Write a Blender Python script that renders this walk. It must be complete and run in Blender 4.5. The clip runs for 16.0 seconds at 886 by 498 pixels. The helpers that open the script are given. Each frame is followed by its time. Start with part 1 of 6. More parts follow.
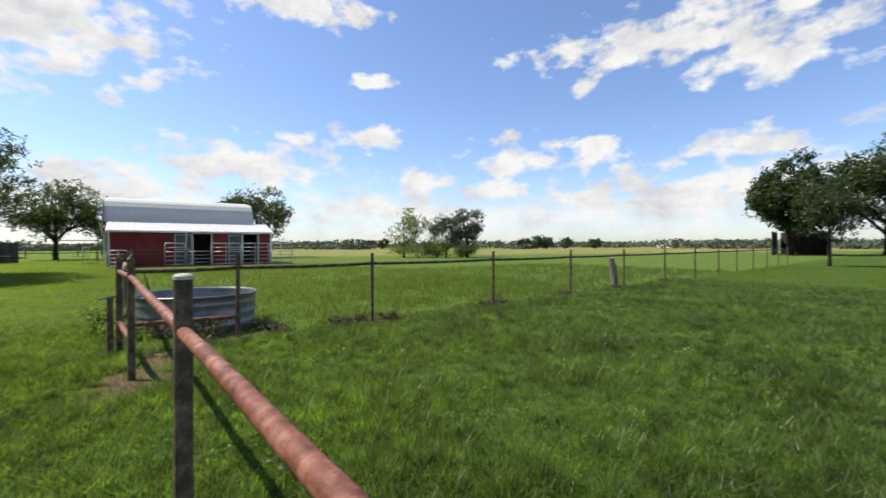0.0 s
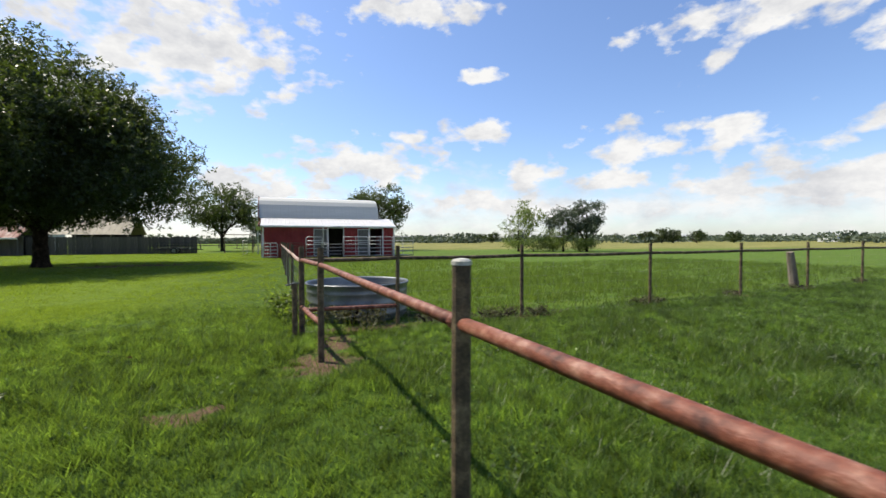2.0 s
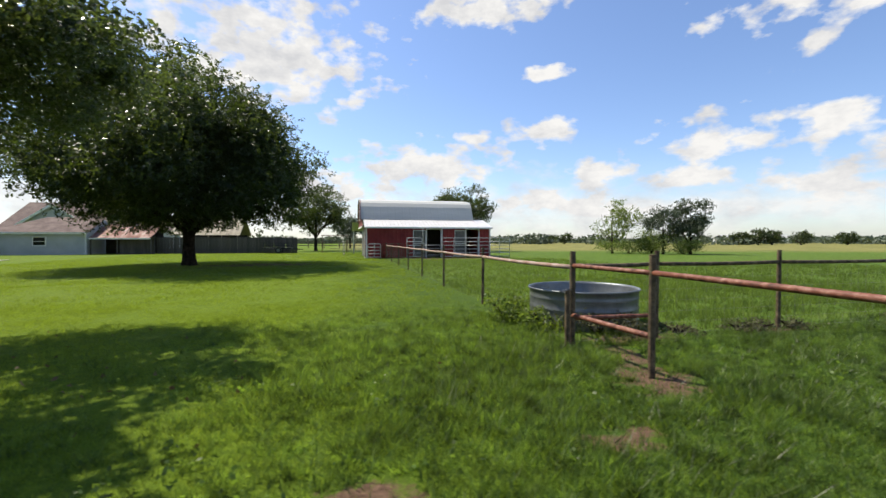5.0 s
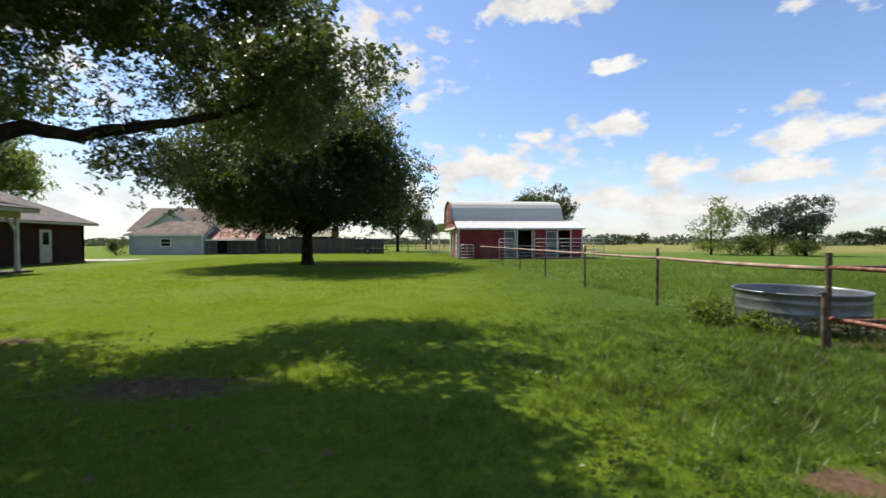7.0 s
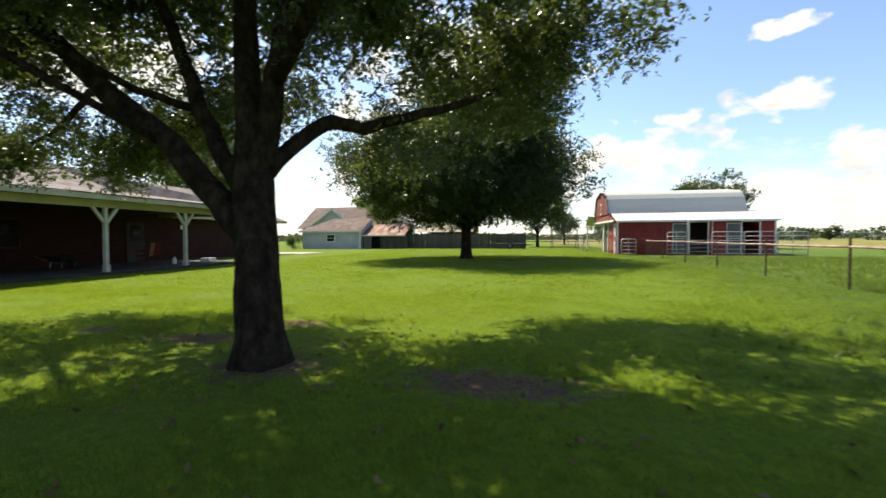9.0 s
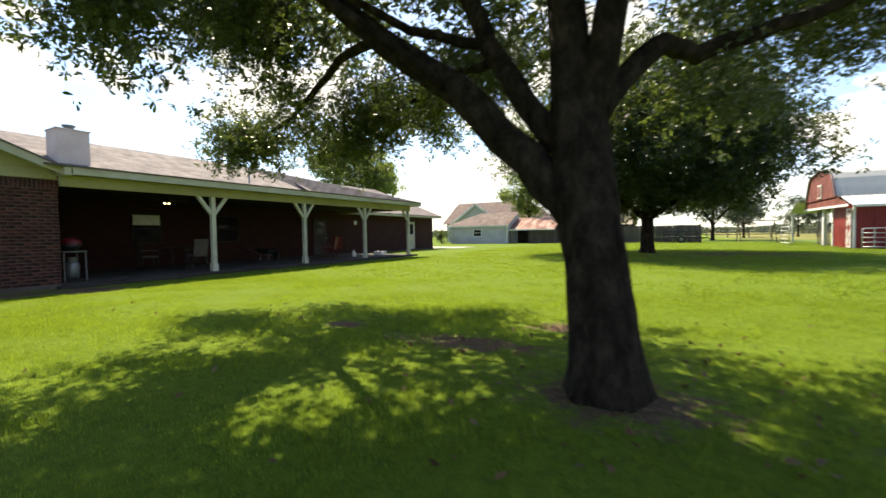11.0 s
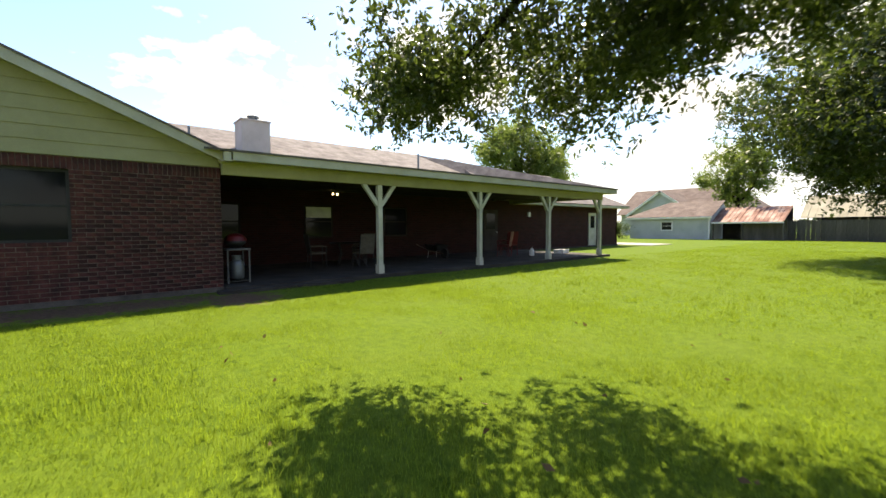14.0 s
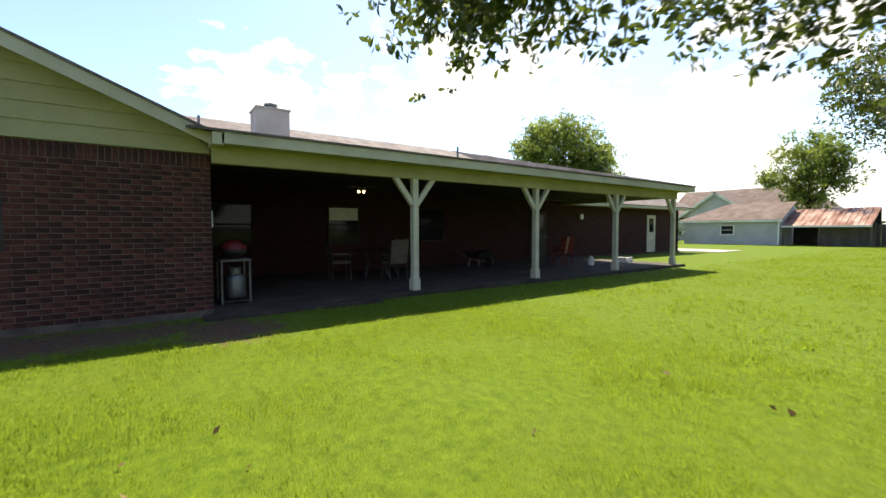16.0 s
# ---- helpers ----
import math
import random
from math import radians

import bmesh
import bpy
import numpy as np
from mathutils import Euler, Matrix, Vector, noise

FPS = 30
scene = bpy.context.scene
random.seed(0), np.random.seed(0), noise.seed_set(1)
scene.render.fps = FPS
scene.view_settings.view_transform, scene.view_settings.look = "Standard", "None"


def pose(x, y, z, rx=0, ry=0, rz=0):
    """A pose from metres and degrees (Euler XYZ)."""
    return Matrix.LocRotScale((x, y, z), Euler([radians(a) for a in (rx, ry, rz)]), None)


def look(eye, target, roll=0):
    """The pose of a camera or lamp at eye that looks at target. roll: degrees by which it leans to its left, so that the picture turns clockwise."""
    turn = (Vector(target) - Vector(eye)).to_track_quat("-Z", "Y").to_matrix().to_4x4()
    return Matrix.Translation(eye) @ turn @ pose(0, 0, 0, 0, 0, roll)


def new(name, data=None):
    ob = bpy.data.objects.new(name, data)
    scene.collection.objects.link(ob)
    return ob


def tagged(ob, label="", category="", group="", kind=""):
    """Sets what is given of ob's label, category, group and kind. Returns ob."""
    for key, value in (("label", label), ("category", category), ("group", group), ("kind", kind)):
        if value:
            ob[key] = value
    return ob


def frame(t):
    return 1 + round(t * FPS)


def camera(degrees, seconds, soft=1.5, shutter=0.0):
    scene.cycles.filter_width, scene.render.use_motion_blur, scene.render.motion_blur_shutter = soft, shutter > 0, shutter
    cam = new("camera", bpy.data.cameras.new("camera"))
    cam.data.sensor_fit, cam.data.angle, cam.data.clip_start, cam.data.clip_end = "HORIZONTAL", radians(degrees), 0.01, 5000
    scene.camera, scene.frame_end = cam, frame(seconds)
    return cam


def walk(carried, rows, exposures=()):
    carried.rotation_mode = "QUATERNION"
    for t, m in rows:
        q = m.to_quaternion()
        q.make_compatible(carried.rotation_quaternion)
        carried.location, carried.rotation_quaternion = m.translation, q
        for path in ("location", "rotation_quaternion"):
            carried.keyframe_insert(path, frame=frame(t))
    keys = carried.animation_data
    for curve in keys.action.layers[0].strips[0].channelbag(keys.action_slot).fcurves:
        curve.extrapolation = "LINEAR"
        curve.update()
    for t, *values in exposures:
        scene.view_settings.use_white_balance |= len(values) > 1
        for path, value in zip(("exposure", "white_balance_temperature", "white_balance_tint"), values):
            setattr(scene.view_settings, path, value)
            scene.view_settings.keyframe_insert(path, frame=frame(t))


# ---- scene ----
cam = camera(92.6, 16.0, shutter=0.4)
PATH = [
    (0, (0.171, -6.558, 1.335), (1.345, -4.94, 1.319), -0.2),
    (0.5, (0.096, -6.45, 1.327), (1.107, -4.725, 1.298), -0.2),
    (1, (-0.003, -6.309, 1.317), (0.886, -4.518, 1.281), -0.2),
    (1.5, (-0.139, -6.112, 1.306), (0.679, -4.288, 1.265), -0.3),
    (2, (-0.303, -5.941, 1.292), (0.428, -4.08, 1.249), -0.2),
    (2.5, (-0.566, -5.723, 1.3), (0.103, -3.839, 1.253), -0.2),
    (3, (-0.964, -5.579, 1.313), (-0.354, -3.675, 1.268), -0.2),
    (3.5, (-1.398, -5.344, 1.324), (-0.834, -3.426, 1.279), -0.1),
    (6, (-3.917, -4.786, 1.354), (-3.588, -2.814, 1.317), -0.0),
    (6.5, (-4.537, -4.814, 1.355), (-4.291, -2.829, 1.318), 0.0),
    (7, (-5.169, -4.811, 1.358), (-5.005, -2.818, 1.322), -0.1),
    (7.5, (-5.735, -4.714, 1.351), (-5.688, -2.715, 1.31), -0.1),
    (8, (-6.246, -4.626, 1.319), (-6.326, -2.629, 1.276), -0.1),
    (8.5, (-6.645, -4.571, 1.277), (-6.89, -2.586, 1.229), -0.2),
    (9, (-7.173, -4.313, 1.27), (-7.589, -2.357, 1.216), -0.3),
    (9.5, (-7.793, -4.245, 1.22), (-8.342, -2.322, 1.164), -0.4),
    (10, (-8.257, -4.024, 1.123), (-8.962, -2.152, 1.072), -0.8),
    (10.2, (-8.459, -3.944, 1.113), (-9.22, -2.095, 1.058), -0.8),
    (12.5, (-11.259, -2.585, 1.119), (-12.609, -1.112, 1.031), -0.8),
    (13, (-11.734, -2.188, 1.266), (-13.163, -0.792, 1.162), -0.4),
    (13.5, (-12.171, -1.795, 1.302), (-13.666, -0.47, 1.197), -0.3),
    (14, (-12.584, -1.407, 1.316), (-14.123, -0.134, 1.211), -0.3),
    (14.5, (-13.042, -1.074, 1.344), (-14.618, 0.154, 1.237), -0.3),
    (15, (-13.552, -0.789, 1.372), (-15.157, 0.401, 1.268), -0.2),
    (15.5, (-14.096, -0.492, 1.346), (-15.718, 0.674, 1.25), -0.2),
    (16, (-14.649, -0.249, 1.345), (-16.278, 0.909, 1.256), -0.2),
]
EXPOSURES = [(0.0, 0.59, 6950, 10), (3.5, 0.59, 6950, 10), (6.0, 0.57, 7150, 10), (8.0, 0.72, 7250, 9), (10.0, 1.18, 8100, 8), (12.5, 1.34, 8000, 9), (14.8, 1.36, 8000, 9), (16.0, 1.27, 7800, 9)]
walk(cam, [(t, look(eye, target, roll)) for t, eye, target, roll in PATH], EXPOSURES)

SUN_TO = Vector((-0.50, 0.50, 1.0)).normalized()


def world_and_sun():
    w = bpy.data.worlds.new("sky")
    scene.world = w
    w.use_nodes = True
    nt = w.node_tree
    n, l = nt.nodes, nt.links
    n.clear()

    def math_node(op, a, b=None, c=None, clamp=False):
        m = n.new("ShaderNodeMath")
        m.operation, m.use_clamp = op, clamp
        for i, v in enumerate((a, b, c)):
            if v is None:
                continue
            if isinstance(v, (int, float)):
                m.inputs[i].default_value = v
            else:
                l.new(v, m.inputs[i])
        return m.outputs[0]

    sky = n.new("ShaderNodeTexSky")
    sky.sky_type, sky.sun_disc = "NISHITA", False
    sky.sun_elevation = math.asin(SUN_TO.z)
    sky.sun_rotation = math.atan2(SUN_TO.x, SUN_TO.y)
    sky.air_density, sky.dust_density, sky.ozone_density = 1.0, 0.6, 1.4
    tc = n.new("ShaderNodeTexCoord")
    sep = n.new("ShaderNodeSeparateXYZ")
    l.new(tc.outputs["Generated"], sep.inputs[0])
    x, y, z = sep.outputs
    az = math_node("ARCTAN2", x, y)
    el = math_node("ARCSINE", z)
    # billows: coarse and fine noise in the direction space
    def noise_tex(scale, detail, rough, vec):
        t = n.new("ShaderNodeTexNoise")
        t.inputs["Scale"].default_value = scale
        t.inputs["Detail"].default_value = detail
        t.inputs["Roughness"].default_value = rough
        l.new(vec, t.inputs["Vector"])
        return t.outputs["Fac"]
    vecs = n.new("ShaderNodeCombineXYZ")
    l.new(az, vecs.inputs[0])
    l.new(math_node("MULTIPLY", el, 1.7), vecs.inputs[1])
    fine = noise_tex(15.0, 9.0, 0.52, vecs.outputs[0])
    coarse = noise_tex(2.6, 4.0, 0.5, vecs.outputs[0])
    # single cumulus clouds: azimuth from +y towards +x, elevation, half width, half height (degrees)
    clouds = CLOUDS
    best = None
    for a0, e0, wd, ht in clouds:
        da = math_node("MULTIPLY", math_node("SUBTRACT", az, radians(a0)), 1 / radians(wd))
        de = math_node("MULTIPLY", math_node("SUBTRACT", el, radians(e0)), 1 / radians(ht))
        de = math_node("MAXIMUM", de, math_node("MULTIPLY", de, -1.5))
        d = math_node("SQRT", math_node("ADD", math_node("MULTIPLY", da, da), math_node("MULTIPLY", de, de)))
        f = math_node("SUBTRACT", 1.0, d)
        best = f if best is None else math_node("MAXIMUM", best, f)
    best = math_node("MAXIMUM", best, -1.0)
    lump = math_node("MULTIPLY", math_node("SUBTRACT", fine, 0.5), 3.8)
    single = math_node("MULTIPLY_ADD", math_node("ADD", best, lump), 1.7, 0.1, clamp=True)
    # broken bank above the horizon, scattered puffs elsewhere
    low = math_node("SUBTRACT", 1.0, math_node("MULTIPLY", math_node("ABSOLUTE", math_node("SUBTRACT", el, 0.07)), 7.0), clamp=True)
    bank = math_node("MULTIPLY_ADD", low, 0.36, math_node("MULTIPLY_ADD", coarse, 0.55, math_node("MULTIPLY", fine, 0.5)))
    bank = math_node("MULTIPLY", math_node("SUBTRACT", bank, 0.67), 5.0, clamp=True)
    cover = math_node("MAXIMUM", single, math_node("MULTIPLY", bank, 0.85))
    haze = math_node("SUBTRACT", 1.0, math_node("MULTIPLY", math_node("ABSOLUTE", el), 5.5), clamp=True)
    cover = math_node("MAXIMUM", cover, math_node("MULTIPLY", haze, 0.25))
    cover = math_node("MULTIPLY", cover, math_node("GREATER_THAN", el, -0.02))
    # brighter tops, greyer undersides
    shade = noise_tex(7.0, 6.0, 0.65, vecs.outputs[0])
    ramp = n.new("ShaderNodeValToRGB")
    ramp.color_ramp.elements[0].position, ramp.color_ramp.elements[0].color = 0.36, CLOUD_DARK
    ramp.color_ramp.elements[1].position, ramp.color_ramp.elements[1].color = 0.58, CLOUD_LIGHT
    l.new(shade, ramp.inputs[0])
    mix = n.new("ShaderNodeMix")
    mix.data_type = "RGBA"
    l.new(cover, mix.inputs["Factor"])
    tint = n.new("ShaderNodeMix")
    tint.data_type, tint.blend_type = "RGBA", "MULTIPLY"
    tint.inputs["Factor"].default_value = 1.0
    l.new(sky.outputs[0], tint.inputs["A"])
    tint.inputs["B"].default_value = SKY_TINT
    l.new(tint.outputs["Result"], mix.inputs["A"])
    l.new(ramp.outputs[0], mix.inputs["B"])
    bg = n.new("ShaderNodeBackground")
    bg.inputs["Strength"].default_value = SKY_STRENGTH
    l.new(mix.outputs["Result"], bg.inputs["Color"])
    out = n.new("ShaderNodeOutputWorld")
    l.new(bg.outputs[0], out.inputs["Surface"])
    sun = bpy.data.lights.new("sun", "SUN")
    sun.energy, sun.angle, sun.color = SUN_STRENGTH, radians(0.53), (1.0, 0.95, 0.86)
    ob = new("sun", sun)
    ob.matrix_world = look(SUN_TO * 60, (0, 0, 0))


SKY_STRENGTH, SUN_STRENGTH = 0.050, 5.0
SKY_TINT = (1.95, 2.22, 2.74, 1)
CLOUD_DARK, CLOUD_LIGHT = (8.7, 9.2, 10.2, 1), (12.2, 12.6, 13.2, 1)
CLOUDS = (
    (26, 13.6, 4.5, 2.2), (46.5, 11.0, 6.5, 2.9), (56, 12.0, 3.8, 2.4), (71.5, 11.0, 6, 2.2), (33, 8.8, 4, 1.9), (43.5, 7.0, 5.2, 1.9),
    (10.7, 9.2, 11, 3.4), (-3, 6.0, 10, 3.4), (65, 23, 16, 3.4), (74, 19.5, 8, 3.4), (26.7, 20.5, 3, 1.0), (54, 19, 1.8, 1.4),
    (-10, 21, 14, 8), (18, 28, 8, 3.4), (17, 13.6, 3, 1.1), (66, 5.5, 20, 3.6), (30, 4.5, 12, 2.8), (88, 9, 8, 4), (-20, 14, 7, 5),
    (-77, 16, 10, 5.5), (-49, 18, 15, 7.5), (-22, 7.5, 7, 3.4), (-114, 14, 10, 5), (115, 12, 18, 5), (150, 9, 22, 5), (-150, 10, 25, 5),
)
world_and_sun()
# ---- materials ----
def material(name, base, rough=0.7, metal=0.0, spec=0.5):
    m = bpy.data.materials.new(name)
    m.use_nodes = True
    b = m.node_tree.nodes["Principled BSDF"]
    b.inputs["Base Color"].default_value = (*base, 1)
    b.inputs["Roughness"].default_value = rough
    b.inputs["Metallic"].default_value = metal
    b.inputs["Specular IOR Level"].default_value = spec
    return m, m.node_tree.nodes, m.node_tree.links, b


def noise_fac(n, l, scale, detail=5, rough=0.6, coord="Object", stretch=None, distortion=0.0):
    tc = n.new("ShaderNodeTexCoord")
    v = tc.outputs[coord]
    if stretch:
        mp = n.new("ShaderNodeMapping")
        mp.inputs["Scale"].default_value = stretch
        l.new(v, mp.inputs[0])
        v = mp.outputs[0]
    t = n.new("ShaderNodeTexNoise")
    t.inputs["Scale"].default_value = scale
    t.inputs["Detail"].default_value = detail
    t.inputs["Roughness"].default_value = rough
    t.inputs["Distortion"].default_value = distortion
    l.new(v, t.inputs["Vector"])
    return t.outputs["Fac"]


def ramp(n, l, fac, stops):
    r = n.new("ShaderNodeValToRGB")
    e = r.color_ramp.elements
    while len(e) < len(stops):
        e.new(0.5)
    for el, (p, c) in zip(e, stops):
        el.position, el.color = p, (*c, 1)
    l.new(fac, r.inputs[0])
    return r.outputs[0]


def mixed(n, l, fac, a, b, blend="MIX"):
    m = n.new("ShaderNodeMix")
    m.data_type, m.blend_type = "RGBA", blend
    for key, v in (("Factor", fac), ("A", a), ("B", b)):
        if isinstance(v, (int, float)):
            m.inputs[key].default_value = v
        elif isinstance(v, tuple):
            m.inputs[key].default_value = (*v, 1)
        else:
            l.new(v, m.inputs[key])
    return m.outputs["Result"]


def bump(n, l, b, height, strength=0.3, dist=0.02):
    k = n.new("ShaderNodeBump")
    k.inputs["Strength"].default_value, k.inputs["Distance"].default_value = strength, dist
    l.new(height, k.inputs["Height"])
    l.new(k.outputs[0], b.inputs["Normal"])


def worn(name, base, dark, light, scale=3.0, fine=60.0, rough=0.75, metal=0.0, strength=0.2, stretch=None, rand=0.0, spec=0.4, dist=0.01):
    """Paint, wood, stone and the like: three tones at a coarse scale, grain at a fine one."""
    m, n, l, b = material(name, base, rough, metal, spec)
    big = noise_fac(n, l, scale, 6, 0.62, stretch=stretch)
    small = noise_fac(n, l, fine, 4, 0.6, stretch=stretch)
    c = ramp(n, l, big, [(0.32, dark), (0.5, base), (0.7, light)])
    a = 0.28 if strength > 0.1 else 0.06
    g = ramp(n, l, small, [(0.3, (1 - a,) * 3), (0.7, (1 + 0.65 * a,) * 3)])
    c = mixed(n, l, 1.0, c, g, "MULTIPLY")
    if rand:
        oi = n.new("ShaderNodeObjectInfo")
        rr = ramp(n, l, oi.outputs["Random"], [(0.0, (1 - rand,) * 3), (1.0, (1 + rand,) * 3)])
        c = mixed(n, l, 1.0, c, rr, "MULTIPLY")
    l.new(c, b.inputs["Base Color"])
    rg = ramp(n, l, big, [(0.3, (min(1, rough + 0.12),) * 3), (0.7, (max(0.05, rough - 0.1),) * 3)])
    l.new(rg, b.inputs["Roughness"])
    bump(n, l, b, small, strength, dist)
    return m


def leaf_material(name, dark, light, trans, amount=0.45, rough=0.45, patchy=0.0):
    m = bpy.data.materials.new(name)
    m.use_nodes = True
    n, l = m.node_tree.nodes, m.node_tree.links
    b = n["Principled BSDF"]
    geo = n.new("ShaderNodeNewGeometry")
    c = ramp(n, l, geo.outputs["Random Per Island"], [(0.0, dark), (1.0, light)])
    tone = None
    if patchy:
        # tufts and broad patches of deeper and paler growth
        for scale, k in ((5.5, patchy), (0.8, 0.5 * patchy)):
            t = n.new("ShaderNodeTexNoise")
            t.inputs["Scale"].default_value, t.inputs["Detail"].default_value, t.inputs["Roughness"].default_value = scale, 5, 0.65
            l.new(geo.outputs["Position"], t.inputs["Vector"])
            v = ramp(n, l, t.outputs["Fac"], [(0.34, (1 - k,) * 3), (0.66, (1 + 0.55 * k, 1 + 0.5 * k, 1 + 0.3 * k))])
            tone = v if tone is None else mixed(n, l, 1.0, tone, v, "MULTIPLY")
        c = mixed(n, l, 1.0, c, tone, "MULTIPLY")
    l.new(c, b.inputs["Base Color"])
    b.inputs["Roughness"].default_value = rough
    b.inputs["Specular IOR Level"].default_value = 0.35
    t = n.new("ShaderNodeBsdfTranslucent")
    ct = ramp(n, l, geo.outputs["Random Per Island"], [(0.0, tuple(0.7 * v for v in trans)), (1.0, trans)])
    if tone is not None:
        ct = mixed(n, l, 1.0, ct, tone, "MULTIPLY")
    l.new(ct, t.inputs[0])
    ms = n.new("ShaderNodeMixShader")
    ms.inputs[0].default_value = amount
    l.new(b.outputs[0], ms.inputs[1])
    l.new(t.outputs[0], ms.inputs[2])
    l.new(ms.outputs[0], n["Material Output"].inputs["Surface"])
    return m


def ground_material():
    m, n, l, b = material("lawn_and_field", (0.07, 0.12, 0.02), 0.95, 0, 0.1)
    geo = n.new("ShaderNodeNewGeometry")
    sep = n.new("ShaderNodeSeparateXYZ")
    l.new(geo.outputs["Position"], sep.inputs[0])

    def nz(scale, detail=6, rough=0.65, dist=0.0):
        t = n.new("ShaderNodeTexNoise")
        t.inputs["Scale"].default_value, t.inputs["Detail"].default_value = scale, detail
        t.inputs["Roughness"].default_value, t.inputs["Distortion"].default_value = rough, dist
        l.new(geo.outputs["Position"], t.inputs["Vector"])
        return t.outputs["Fac"]

    def mth(op, a, c=None, d=None, clamp=False):
        k = n.new("ShaderNodeMath")
        k.operation, k.use_clamp = op, clamp
        for i, v in enumerate((a, c, d)):
            if v is None:
                continue
            if isinstance(v, (int, float)):
                k.inputs[i].default_value = v
            else:
                l.new(v, k.inputs[i])
        return k.outputs[0]

    blades = nz(90, 5, 0.75)
    clumps = nz(9, 6, 0.7)
    patch = nz(0.9, 5, 0.6)
    lawn = ramp(n, l, clumps, [(0.3, (0.0504, 0.0907, 0.00756)), (0.5, (0.0941, 0.15, 0.0109)), (0.72, (0.138, 0.197, 0.0151))])
    lawn = mixed(n, l, ramp(n, l, patch, [(0.42, (0, 0, 0)), (0.75, (0.5,) * 3)]), lawn, (0.109, 0.151, 0.0185))
    field = ramp(n, l, nz(1.6, 7, 0.7), [(0.3, (0.044, 0.090, 0.012)), (0.5, (0.075, 0.130, 0.018)), (0.72, (0.115, 0.152, 0.030))])
    dry = ramp(n, l, nz(0.16, 6, 0.65), [(0.35, (0.109, 0.126, 0.0336)), (0.6, (0.218, 0.202, 0.0672))])
    # rough turf; dimmer light and shaded gaps between tufts put into its tones
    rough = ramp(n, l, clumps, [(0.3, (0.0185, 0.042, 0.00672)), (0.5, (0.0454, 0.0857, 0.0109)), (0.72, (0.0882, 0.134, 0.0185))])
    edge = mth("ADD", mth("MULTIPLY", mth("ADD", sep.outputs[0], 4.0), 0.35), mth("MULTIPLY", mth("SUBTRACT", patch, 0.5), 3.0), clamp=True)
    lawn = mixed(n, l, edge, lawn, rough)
    # the paddock begins at the fences, the tall dry pasture far behind it
    warp = mth("MULTIPLY", mth("SUBTRACT", clumps, 0.5), 0.8)
    px = mth("MULTIPLY", mth("ADD", sep.outputs[0], warp), 3.0, clamp=True)
    fence_y = mth("MULTIPLY_ADD", sep.outputs[0], 0.075, 0.05)
    py = mth("MULTIPLY", mth("ADD", mth("SUBTRACT", sep.outputs[1], fence_y), warp), 3.0, clamp=True)
    pad = mth("MULTIPLY", px, py)
    far = mth("MULTIPLY", mth("SUBTRACT", mth("ADD", sep.outputs[1], mth("MULTIPLY", sep.outputs[0], 0.35)), 46.0), 0.06, clamp=True)
    far = mth("MULTIPLY", far, mth("MULTIPLY", mth("ADD", sep.outputs[0], 6.0), 0.2, clamp=True))
    c = mixed(n, l, pad, lawn, field)
    c = mixed(n, l, far, c, dry)
    # bare earth where the turf is worn through
    bare = None
    for cx, cy, rx, ry in BARE:
        dx = mth("MULTIPLY", mth("SUBTRACT", sep.outputs[0], cx), 1 / rx)
        dy = mth("MULTIPLY", mth("SUBTRACT", sep.outputs[1], cy), 1 / ry)
        d = mth("SUBTRACT", 1.0, mth("SQRT", mth("ADD", mth("MULTIPLY", dx, dx), mth("MULTIPLY", dy, dy))))
        bare = d if bare is None else mth("MAXIMUM", bare, d)
    rag = mth("MULTIPLY", mth("SUBTRACT", nz(5.0, 8, 0.75), 0.5), 3.6)
    bare = mth("MULTIPLY", mth("ADD", mth("MAXIMUM", bare, -1.5), rag), 2.2, clamp=True)
    soil = ramp(n, l, nz(14, 6, 0.7), [(0.3, (0.066, 0.039, 0.025)), (0.6, (0.145, 0.091, 0.060)), (0.8, (0.235, 0.165, 0.118))])
    c = mixed(n, l, bare, c, soil)
    g = ramp(n, l, blades, [(0.3, (0.55,) * 3), (0.7, (1.35,) * 3)])
    c = mixed(n, l, 1.0, c, g, "MULTIPLY")
    l.new(c, b.inputs["Base Color"])
    bump(n, l, b, mixed(n, l, 0.5, blades, clumps), 0.6, 0.04)
    return m


BARE = ((-1.05, -2.4, 0.28, 0.2), (-0.75, -2.3, 0.18, 0.13), (-2.7, -2.66, 0.32, 0.18), (0.15, -1.35, 0.42, 0.55), (0.35, -0.5, 0.3, 0.5),
        (1.0, 0.2, 0.8, 0.3), (-7.5, -0.65, 0.95, 0.45), (-9.8, -0.6, 0.7, 0.5), (-10.6, 1.4, 0.5, 0.3), (-6.5, 20.5, 2.6, 1.0), (-8.2, 19.5, 1.6, 0.8),
        (-21.5, -1.4, 0.8, 2.8), (-21.0, 0.7, 0.9, 0.8), (-11.3, 0.3, 0.9, 0.32), (-13.1, 0.45, 0.32, 0.2), (3.5, 0.2, 0.7, 0.16), (6.4, 0.25, 0.6, 0.12), (9.3, 0.42, 0.6, 0.1), (12.3, 0.8, 0.7, 0.14),
        (15.1, 0.9, 0.6, 0.1), (5.5, 26.0, 5.0, 1.0))

